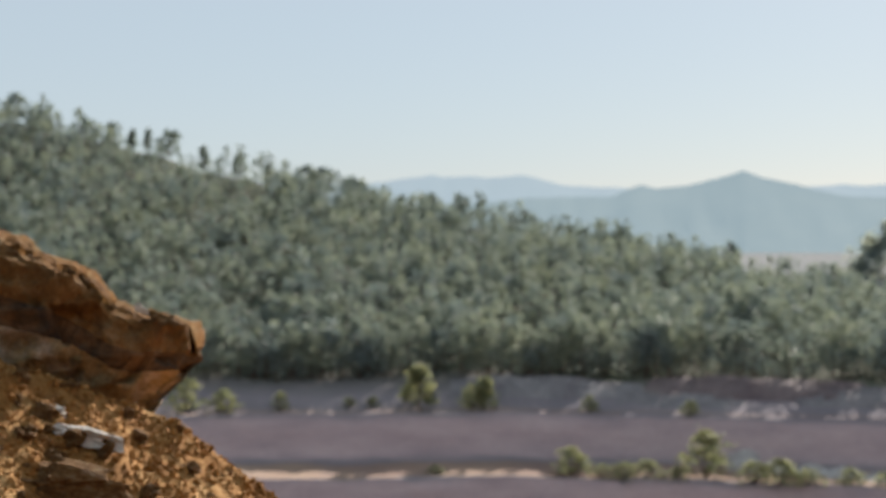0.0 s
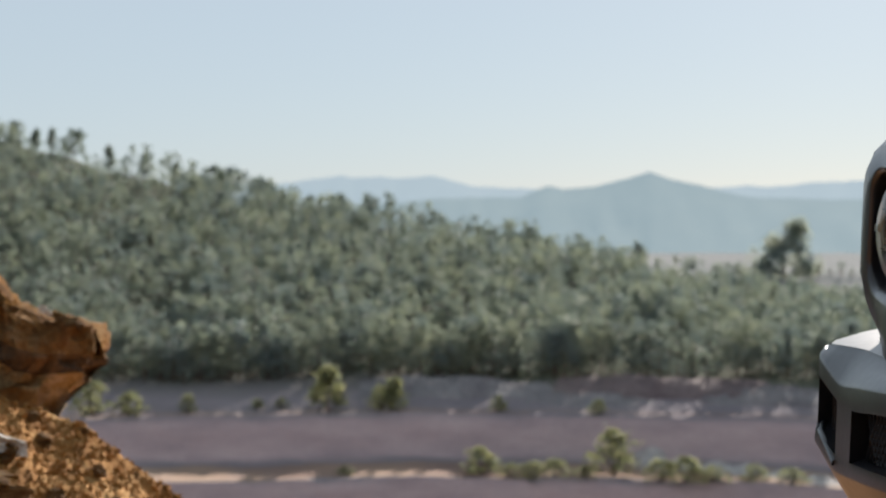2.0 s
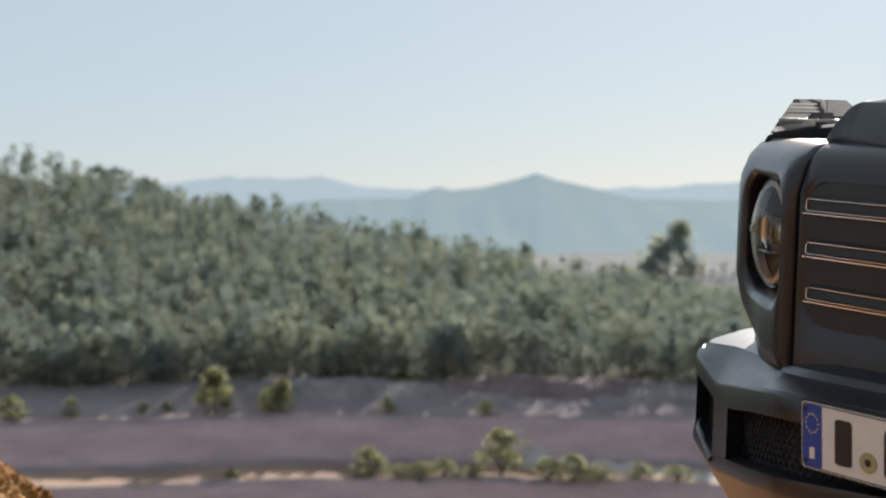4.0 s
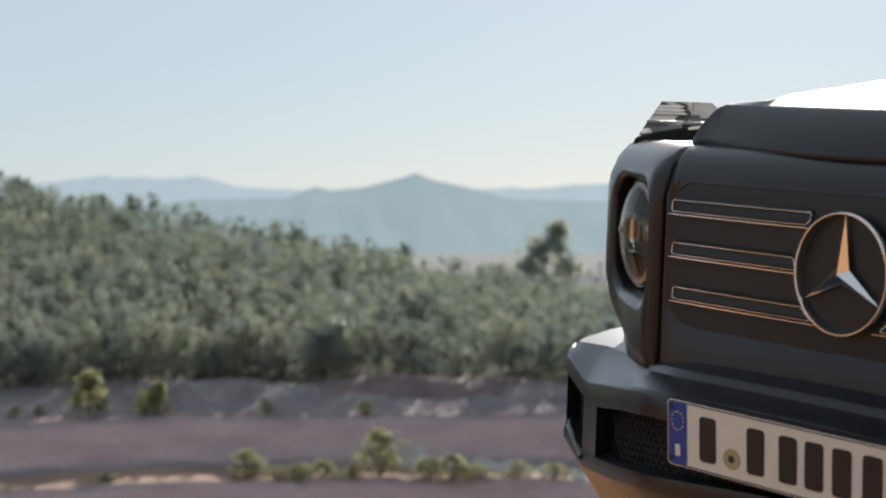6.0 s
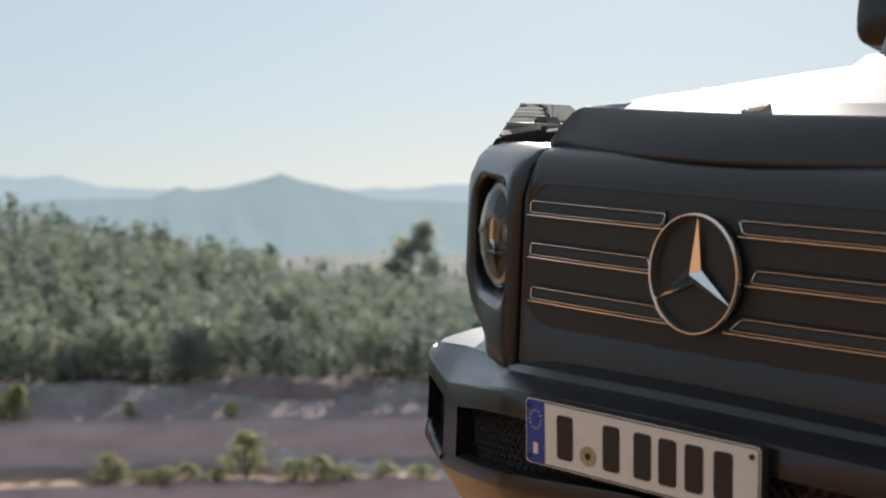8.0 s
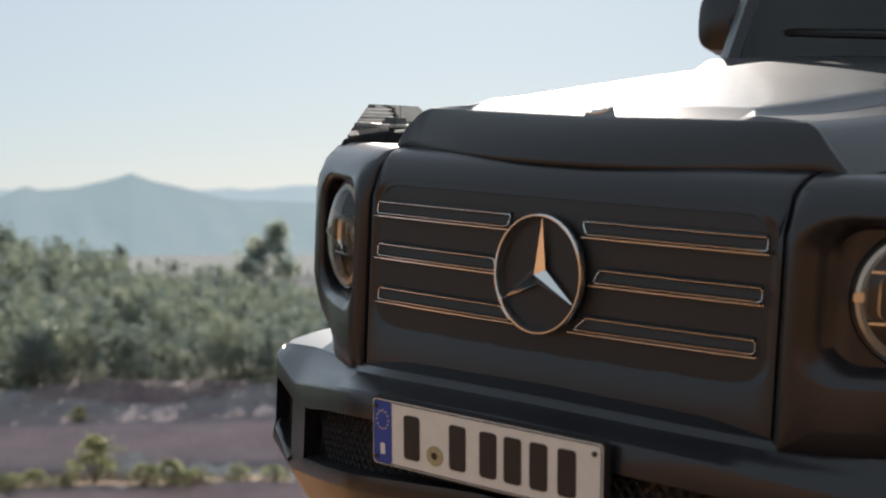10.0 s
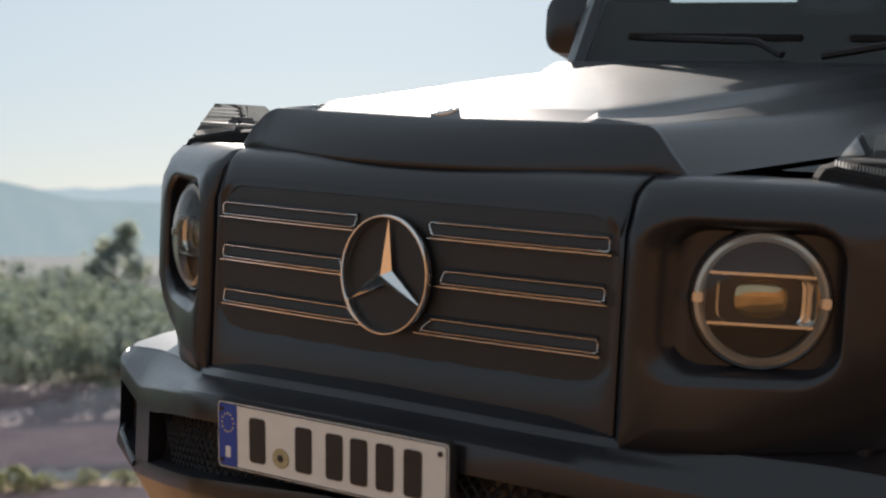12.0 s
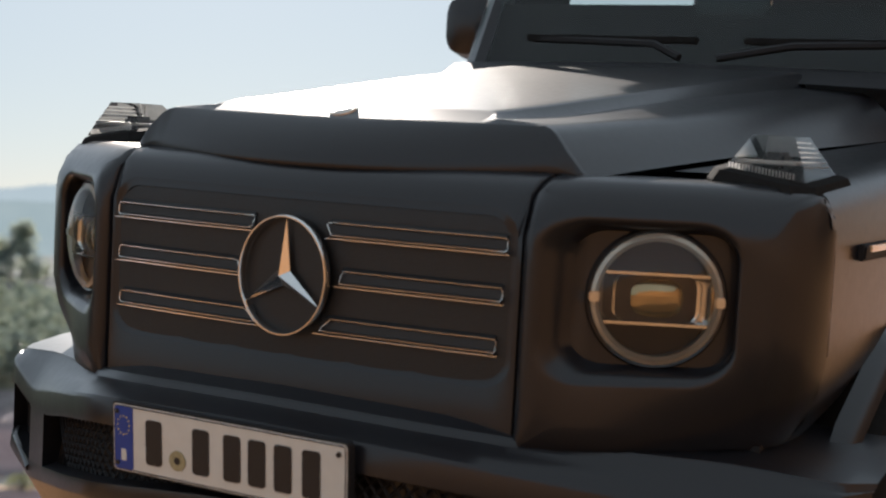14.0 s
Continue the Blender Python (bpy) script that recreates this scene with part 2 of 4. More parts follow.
# ---- far hills ----
def far_ridge(name, r, base, heights, mat, label, seed, wob):
    """A range of hills: a crest line over azimuth, sloping down towards the eye."""
    az = np.arange(-45, 70, 0.2)
    verts, faces, k = [], [], 9
    for A in az:
        crest = float(np.interp(A, *heights)) + wob * fbm(A * 0.6, seed, 0, 5)
        el_top = radians(crest)
        for q in range(k):
            s = q / (k - 1)
            d = r * (1 - 0.22 * (1 - s))
            z = EYE + r * math.tan(el_top) * s ** 1.3 + base * (1 - s)
            z += 0.006 * r * fbm(A * 0.8, s * 3, seed, 4) * math.sin(math.pi * s)
            verts.append((-d * math.sin(radians(A)), d * math.cos(radians(A)), z))
    for i in range(len(az) - 1):
        faces += [(i * k + q, (i + 1) * k + q, (i + 1) * k + q + 1, i * k + q + 1) for q in range(k - 1)]
    return tagged(mesh_object(name, verts, faces, mat), label, "hills", kind="structure")


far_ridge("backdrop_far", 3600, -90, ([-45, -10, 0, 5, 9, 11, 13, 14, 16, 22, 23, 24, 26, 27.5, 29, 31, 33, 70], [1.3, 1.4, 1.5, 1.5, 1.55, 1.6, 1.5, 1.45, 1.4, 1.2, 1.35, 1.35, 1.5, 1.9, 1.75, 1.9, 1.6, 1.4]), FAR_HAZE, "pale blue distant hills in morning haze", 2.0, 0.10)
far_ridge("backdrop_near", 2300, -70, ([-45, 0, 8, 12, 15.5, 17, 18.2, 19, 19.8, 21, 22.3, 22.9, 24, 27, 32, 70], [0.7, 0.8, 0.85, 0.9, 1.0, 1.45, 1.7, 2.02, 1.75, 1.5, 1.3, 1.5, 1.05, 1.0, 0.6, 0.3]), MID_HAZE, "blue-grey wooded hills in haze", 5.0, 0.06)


# ---- trees ----
def place(az, r):
    x, y = -r * math.sin(radians(az)), r * math.cos(radians(az))
    return x, y, ground_height(az, r)


rng = np.random.default_rng(4)


def leaf_quads(centres, size, rng):
    """Small leaf sprays, one folded card each, turned every way."""
    n = len(centres)
    a = rng.normal(size=(n, 3))
    a /= np.linalg.norm(a, axis=1)[:, None]
    b = np.cross(a, rng.normal(size=(n, 3)))
    b /= np.linalg.norm(b, axis=1)[:, None]
    s = size * rng.uniform(0.6, 1.3, (n, 1))
    w = 0.55 * s
    quad = np.stack([centres - a * s, centres + b * w, centres + a * s, centres - b * w], 1)
    return quad.reshape(-1, 3)


def crown_points(n, h, kind, rng):
    """Points of a crown of height h, in tufts along limbs."""
    tufts = max(6, n // 9)
    if kind == "pine":
        s = rng.uniform(0, 1, tufts) ** 0.8
        rad = (0.20 * (1 - s) ** 0.75 + 0.02) * h * rng.uniform(0.5, 1.15, tufts)
        z = h * (0.18 + 0.82 * s)
    elif kind == "round":
        s = rng.uniform(0, 1, tufts)
        rad = 0.34 * h * np.sqrt(np.clip(1 - (2 * s - 0.9) ** 2, 0.05, 1)) * rng.uniform(0.45, 1.1, tufts)
        z = h * (0.3 + 0.68 * s)
    else:
        s = rng.uniform(0, 1, tufts) ** 0.8
        rad = 0.52 * h * np.sqrt(np.clip(1 - s ** 1.6, 0.03, 1)) * rng.uniform(0.3, 1.1, tufts)
        z = h * (0.06 + 0.92 * s)
    th = rng.uniform(0, 2 * math.pi, tufts)
    c = np.stack([rad * np.cos(th), rad * np.sin(th), z], 1)
    if kind == "spreading":                                 # a broad low mass, a tall leader and some loose boughs
        lobes = np.array([(-0.22, 0, 0.28, 0.24), (0.10, 0.1, 0.34, 0.26), (0.02, -0.1, 0.50, 0.22), (0.16, 0, 0.66, 0.17), (0.20, 0, 0.84, 0.13), (-0.36, 0, 0.16, 0.14), (0.34, 0, 0.20, 0.15), (-0.14, 0, 0.55, 0.10)])
        pick = lobes[rng.integers(0, len(lobes), tufts)]
        d = rng.normal(size=(tufts, 3))
        d *= (rng.uniform(0.35, 1.05, tufts) / np.linalg.norm(d, axis=1))[:, None]
        c = h * (pick[:, :3] + d * pick[:, 3:] * 1.5)
        c[:, 2] = np.clip(c[:, 2], 0.03 * h, h)
    p = np.repeat(c, -(-n // tufts), 0)[:n]
    return p + rng.normal(size=(n, 3)) * h * np.array([0.045, 0.045, 0.035])


def quad_mesh(name, verts, mat):
    me = bpy.data.meshes.new(name)
    n = len(verts) // 4
    me.vertices.add(4 * n)
    me.vertices.foreach_set("co", np.ascontiguousarray(verts, dtype=np.float32).ravel())
    me.loops.add(4 * n)
    me.loops.foreach_set("vertex_index", np.arange(4 * n, dtype=np.int32))
    me.polygons.add(n)
    me.polygons.foreach_set("loop_start", np.arange(0, 4 * n, 4, dtype=np.int32))
    me.update(calc_edges=True)
    me.materials.append(mat)
    return me


def limb(bm, a, b, ra, rb, sides=6):
    a, b = Vector(a), Vector(b)
    q = (b - a).to_track_quat("Z", "Y")
    rings = [[bm.verts.new(p + q @ Vector((r * math.cos(t), r * math.sin(t), 0))) for t in (2 * math.pi * i / sides for i in range(sides))] for p, r in ((a, ra), (b, rb))]
    for i in range(sides):
        j = (i + 1) % sides
        bm.faces.new((rings[0][i], rings[0][j], rings[1][j], rings[1][i]))
    bm.faces.new(rings[1])


def tree(h, kind, leaves, mat, seed, label, category, group, size=0.055):
    r2 = np.random.default_rng(seed)
    top = tagged(new({"pine": "pine_tree", "round": "broadleaf_tree"}.get(kind, "bush")), label, category, group)
    bm = bmesh.new()
    bend = r2.normal(size=2) * 0.03 * h
    if kind == "bush":
        for i in range(5):
            th = i * 1.257 + r2.uniform(0, 0.6)
            limb(bm, (0, 0, -0.3), (0.25 * h * math.cos(th), 0.25 * h * math.sin(th), 0.6 * h), 0.03 * h, 0.008 * h)
    else:
        limb(bm, (0, 0, -0.4), (bend[0], bend[1], 0.5 * h), 0.022 * h, 0.014 * h)
        limb(bm, (bend[0], bend[1], 0.5 * h), (0, 0, 0.95 * h), 0.014 * h, 0.003 * h)
        for i in range(9):
            th, z0 = i * 2.4, h * (0.3 + 0.06 * i)
            ln = (0.2 if kind == "pine" else 0.28) * h * (1 - 0.07 * i)
            limb(bm, (0, 0, z0), (ln * math.cos(th), ln * math.sin(th), z0 + 0.3 * ln), 0.007 * h, 0.002 * h, 4)
    part("trunk" if kind != "bush" else "stem", bm, BARK, top)
    crown = new("crown", quad_mesh("crown", leaf_quads(crown_points(leaves, h, kind, r2), size * h, r2), mat))
    crown.parent = top
    return top


def woods():
    """The pine wood on the far slope, one mass of trees."""
    spots = []
    while len(spots) < 6200:
        az, u = rng.uniform(-14, 62), rng.uniform(0, 1)
        near, far = 285 - 0.25 * (az - 30), float(np.interp(az, [-40, 10, 30, 60], [442, 442, 468, 488]))
        r = math.sqrt(near ** 2 + u * (far ** 2 - near ** 2))
        clear = fbm(az * 0.22, r * 0.022, 9.0, 3)
        if clear < -0.33 and rng.uniform() < 0.75:
            continue
        if r > far - 28 and rng.uniform() < 0.25:
            continue
        spots.append((az, r))
    spots += [(a, 284 - 0.25 * (a - 30) + 6 * rng.uniform()) for a in rng.uniform(-14, 62, 700)]
    leaves, trunks = [], bmesh.new()
    for az, r in spots:
        x, y, z = place(az, r)
        pick = rng.uniform()
        kind = "pine" if pick < 0.68 else "round" if pick < 0.82 else "bush"
        h = rng.uniform(6.2, 11.5) if kind != "bush" else rng.uniform(2.6, 5.0)
        p = crown_points(140, h, kind, rng) + np.array([x, y, z])
        q = leaf_quads(p, 0.042 * h if kind != "bush" else 0.07 * h, rng)
        # the top of the slope is nearly bare where it climbs highest
        back = float(np.interp(az, [30, 60], [468, 488])) - r
        if 39.3 < az < 43.5 and back < 30 and (h > 4.2 and pick > 0.10):
            continue
        leaves.append(q)
        limb(trunks, (x, y, z - 0.5), (x, y, z + 0.8 * h), 0.16, 0.05, 3)
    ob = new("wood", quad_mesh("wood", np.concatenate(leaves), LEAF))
    tagged(ob, "dense green pine wood on the far slope", "woods", kind="stuff")
    tagged(part("wood_trunks", trunks, BARK), "slender brown trunks of the far pine wood", "woods", kind="stuff")


woods()

# trees that stand out on the crest: azimuth, distance back from the crest, height, kind
CREST = [(44.4, 6, 9.5, "round"), (43.4, 2, 6.5, "pine"), (42.6, 4, 7.5, "pine"), (42.0, 0, 6.0, "pine"), (41.2, 3, 9.0, "round"), (39.9, 2, 7.0, "pine"),
         (38.6, 2, 6.5, "pine"), (37.4, 4, 7.0, "pine"), (35.9, 4, 10.5, "round"), (35.3, 0, 10.0, "round"), (34.2, 3, 10.5, "pine"), (33.3, 0, 7.5, "pine"), (32.2, 2, 8.0, "pine"), (31.1, -2, 9.0, "pine"),
         (27.4, -4, 9.0, "round"), (23.6, -6, 9.0, "round"), (22.9, -8, 7.0, "pine"), (19.45, -8, 10.5, "pine"), (46.0, 5, 8.0, "round"), (46.9, 3, 9.0, "round")]
for i, (az, back, h, kind) in enumerate(CREST):
    r = float(np.interp(az, [-40, 10, 30, 60], [430, 430, 460, 480])) + back
    ob = tree(h * (1.25 if az > 36.5 else 1.1), kind, 520, LEAF, 20 + i, "dark green pine standing out on the wooded crest" if kind == "pine" else "bushy dark green tree on the wooded crest", "tree", "trees on the crest")
    ob.location = place(az, r)
    ob.rotation_euler = (0, 0, i * 1.3)

lone = tree(24.0, "spreading", 3600, LEAF_HAZED, 77, "large lone tree on the flat far field, its leaves greyed for haze", "tree", "", 0.038)
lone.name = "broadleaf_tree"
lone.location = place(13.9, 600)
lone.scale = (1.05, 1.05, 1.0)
for az, h in ((15.6, 5.0), (13.0, 3.6), (12.6, 4.0), (12.2, 3.6), (11.8, 5.6), (11.4, 3.8), (11.0, 3.6), (10.5, 4.4), (16.6, 4.0)):
    ob = tree(h, "bush", 220, LEAF, int(az * 10), "small dark bush on the far field", "bush", "bushes on the far field")
    ob.location = place(az, 608)

# bushes on the terraces: azimuth, distance, height, width by height
BUSHES = [(40.6, 263, 5.6, 1.0), (39.2, 262, 4.0, 1.2), (37.0, 264, 3.4, 0.8), (34.3, 266, 1.8, 1.3), (33.4, 266, 1.8, 1.2), (31.6, 264, 7.9, 0.62), (29.5, 264, 4.6, 0.8), (29.0, 265, 5.6, 0.6), (24.9, 265, 2.8, 1.0), (21.0, 264, 2.4, 1.4),
          (20.4, 246, 7.6, 0.95), (25.6, 245, 4.4, 1.3), (24.4, 243, 2.2, 1.6), (23.6, 243, 2.6, 1.6), (22.7, 244, 2.8, 1.5), (21.5, 243, 2.0, 1.6), (30.9, 244, 1.4, 2.0), (18.6, 243, 3.4, 1.5), (17.6, 243, 4.0, 1.6), (16.6, 243, 2.6, 1.7), (15.0, 245, 2.4, 1.7), (13.6, 244, 2.6, 1.6)]
for i, (az, r, h, w) in enumerate(BUSHES):
    ob = tree(h, "bush" if w > 0.7 else "pine", 760, LEAF_LIGHT, 140 + i, "yellow-green bush on a red mine terrace" if w > 0.7 else "slim yellow-green young tree on a mine terrace", "bush" if w > 0.7 else "tree", "bushes on the terraces")
    ob.location = place(az, r)
    ob.scale = (1.3 * w, 1.3 * w, 1.0) if w > 0.7 else (1.7, 1.7, 1.0)
    ob.rotation_euler = (0, 0, i * 0.9)


# ---- spoil heaps and the pale broken road ----
def heap(name, az, r, length, depth, h, mat, seed, label, category, flat=0.9, lumps=0.6):
    n, k = 44, 16
    verts, faces = [], []
    x0, y0, _ = place(az, r)
    for i in range(n):
        for j in range(k):
            u, v = 2 * i / (n - 1) - 1, 2 * j / (k - 1) - 1
            prof = max(0, 1 - u * u) ** 0.7 * max(0, 1 - v * v) ** flat
            px, py = length * u, depth * v
            c, s = math.cos(radians(az)), math.sin(radians(az))
            x, y = x0 + px * c - py * s, y0 + px * s + py * c
            aa, rr = -math.degrees(math.atan2(x, y)), math.hypot(x, y)
            z = ground_height(aa, rr) - 0.5 + h * prof * (0.9 + lumps * fbm(px * 0.12, py * 0.2, seed, 4)) + lumps * prof * fbm(px * 0.5, py * 0.5, seed, 3)
            verts.append((x, y, z))
    for i in range(n - 1):
        faces += [(i * k + j, (i + 1) * k + j, (i + 1) * k + j + 1, i * k + j + 1) for j in range(k - 1)]
    return tagged(mesh_object(name, verts, faces, mat), label, category)


SPOIL = earth("pale_spoil", ((0.17, 0.155, 0.165), (0.24, 0.225, 0.23), (0.33, 0.31, 0.31)), 0.12, 0.4, 0.2)
PALE_STONE = earth("pale_broken_stone", ((0.36, 0.33, 0.31), (0.50, 0.47, 0.45), (0.62, 0.59, 0.57)), 0.4, 0.4, 0.2)
REDSPOIL = earth("red_spoil", ((0.15, 0.115, 0.12), (0.20, 0.16, 0.16), (0.26, 0.21, 0.2)), 0.12, 0.4, 0.2)
for i, (az, r, ln, dp, h, mat) in enumerate([(26.6, 279, 20, 7, 2.2, SPOIL), (21.4, 273, 15, 5, 1.3, SPOIL), (29.4, 272, 9, 4, 1.0, SPOIL), (18.6, 282, 22, 8, 2.2, REDSPOIL), (14.2, 278, 17, 7, 1.7, SPOIL), (9.0, 280, 18, 7, 1.7, SPOIL)]):
    heap("spoil_mound", az, r, ln, dp, h, mat, i * 3.3, "pale grey spoil mound at the foot of the wood" if mat == SPOIL else "dull red spoil mound at the foot of the wood", "heap")
for i, (az, r, ln, h) in enumerate([(19.0, 256.0, 3.2, 2.6), (17.7, 255.0, 3.6, 2.0), (16.4, 253.5, 3.0, 1.7), (15.2, 252.0, 3.6, 1.5), (13.9, 250.0, 4.0, 1.2), (12.6, 248.0, 4.0, 1.1)]):
    heap("road_bank", az, r, ln, 3.4, h, PALE_STONE, 40 + i, "low pale bank of broken stone on a terrace", "bank", 0.35, 0.5)


# ---- the rubble bank and its overhanging rock ----
def bank_height(az, r):
    crest = EYE + float(np.interp(az, [30, 35.5, 37.4, 38.8, 41.5, 46.2, 55, 70], [-2.4, -1.6, -1.16, -1.03, -0.80, -0.60, -0.36, -0.2]))
    rc = 6.0 + 0.1 * fbm(az * 0.3, 1.0, 0, 3)
    x, y = -r * math.sin(radians(az)), r * math.cos(radians(az))
    z = crest - 0.42 * max(0, rc - r) - (0.7 if az < 41 else 0.25) * max(0, r - rc)
    return z + 0.05 * fbm(x * 2.2, y * 2.2, 3.0, 3) + 0.017 * fbm(x * 7, y * 7, 5.0, 4) + 0.012 * noise.noise(Vector((x * 30, y * 30, 1.0)))


def rubble_bank():
    az, rs = np.arange(31, 66, 0.13), np.concatenate([np.arange(4.2, 6.3, 0.02), np.arange(6.3, 9, 0.1)])
    k = len(rs)
    verts = [(-r * math.sin(radians(a)), r * math.cos(radians(a)), bank_height(a, r)) for a in az for r in rs]
    faces = [(i * k + q, (i + 1) * k + q, (i + 1) * k + q + 1, i * k + q + 1) for i in range(len(az) - 1) for q in range(k - 1)]
    return tagged(mesh_object("rubble_bank", verts, faces, OCHRE), "orange-brown bank of loose rubble and soil", "bank", kind="structure")


rubble_bank()


def stone_mesh(name, seed, mat, flat=0.65, detail=2):
    bm = bmesh.new()
    bmesh.ops.create_icosphere(bm, subdivisions=detail, radius=1.0)
    for v in bm.verts:
        d = v.co.normalized()
        f = 0.75 + 0.35 * noise.cell(d * 1.4 + Vector((seed, 0, 0))) + 0.25 * noise.noise(d * 2.0 + Vector((0, seed, 0)))
        v.co = Vector((d.x * f, d.y * f * 0.8, d.z * f * flat))
    me = bpy.data.meshes.new(name)
    bm.to_mesh(me)
    bm.free()
    me.materials.append(mat)
    return me


def on_bank(az, r):
    return Vector((-r * math.sin(radians(az)), r * math.cos(radians(az)), bank_height(az, r)))


def gravel():
    """Crumbs and small stones lying on the bank."""
    base = [stone_mesh("crumb", s * 1.7, OCHRE, 0.7, 1) for s in range(4)]
    tv = [np.array([v.co[:] for v in m.vertices]) for m in base]
    tf = [np.array([p.vertices[:] for p in m.polygons]) for m in base]
    for m in base:
        bpy.data.meshes.remove(m)
    V, F, o = [], [], 0
    for i in range(8200):
        az, r = rng.uniform(35, 50.5), 6.05 - 1.5 * rng.uniform() ** 1.3
        s = 0.0045 + 0.019 * rng.uniform() ** 4
        q = np.array(Euler(rng.uniform(0, 6.28, 3)).to_matrix())
        p = on_bank(az, r)
        k = i % 4
        V.append(tv[k] @ q.T * s + np.array(p) + np.array([0, 0, 0.25 * s]))
        F.append(tf[k] + o)
        o += len(tv[k])
    me = bpy.data.meshes.new("gravel")
    me.from_pydata(np.concatenate(V).tolist(), [], np.concatenate(F).tolist())
    me.materials.append(OCHRE)
    tagged(new("gravel", me), "loose ochre crumbs and grit on the bank", "gravel", kind="stuff")


gravel()
STONES = [stone_mesh("stone", 3.1 * s + 0.4, ROCK, 0.6, 3) for s in range(5)]
for i in range(70):
    az, r = rng.uniform(36, 49.5), 6.0 - 1.3 * rng.uniform()
    s = 0.022 + 0.04 * rng.uniform() ** 2
    ob = tagged(new("stone", STONES[i % 5]), "angular ochre stone lying on the rubble bank", "stone", "stones on the bank")
    ob.location = on_bank(az, r) + Vector((0, 0, 0.2 * s))
    ob.rotation_euler = rng.uniform(-0.5, 0.5), rng.uniform(-0.5, 0.5), rng.uniform(0, 6.28)
    ob.scale = (s, s, s)
for seed, az, r, s, rot in ((11.0, 45.1, 5.60, (0.15, 0.08, 0.06), 0.55), (12.0, 39.8, 5.32, (0.045, 0.03, 0.022), 0.7), (14.5, 45.9, 5.75, (0.05, 0.03, 0.03), 0.2)):
    ob = tagged(new("white_stone", stone_mesh("white_stone", seed, WHITE_ROCK, 0.8, 3)), "whitish quartz stone half sunk in orange rubble", "stone", "white stones")
    ob.location, ob.scale = on_bank(az, r) + Vector((0, 0, 0.01)), s
    ob.rotation_euler = (0.15, 0.25, rot)
for seed, az, r, s, rot in ((21.0, 46.2, 5.32, (0.30, 0.16, 0.10), 0.45), (22.0, 43.5, 5.2, (0.14, 0.09, 0.06), 0.9)):
    ob = tagged(new("rock_slab", stone_mesh("rock_slab", seed, ROCK, 0.8, 4)), "flat reddish rock slab bedded in the rubble bank", "rock", "slabs in the bank")
    ob.location, ob.scale = on_bank(az, r) + Vector((0, 0, -0.02)), s
    ob.rotation_euler = (0.3, 0.12, rot)


ob = tagged(new("white_stone", stone_mesh("white_stone", 41.0, WHITE_ROCK, 0.8, 2)), "white boulder on the edge of a mine terrace", "stone", "white stones")
ob.location, ob.scale = place(20.72, 261.5), (0.5, 0.4, 0.7)


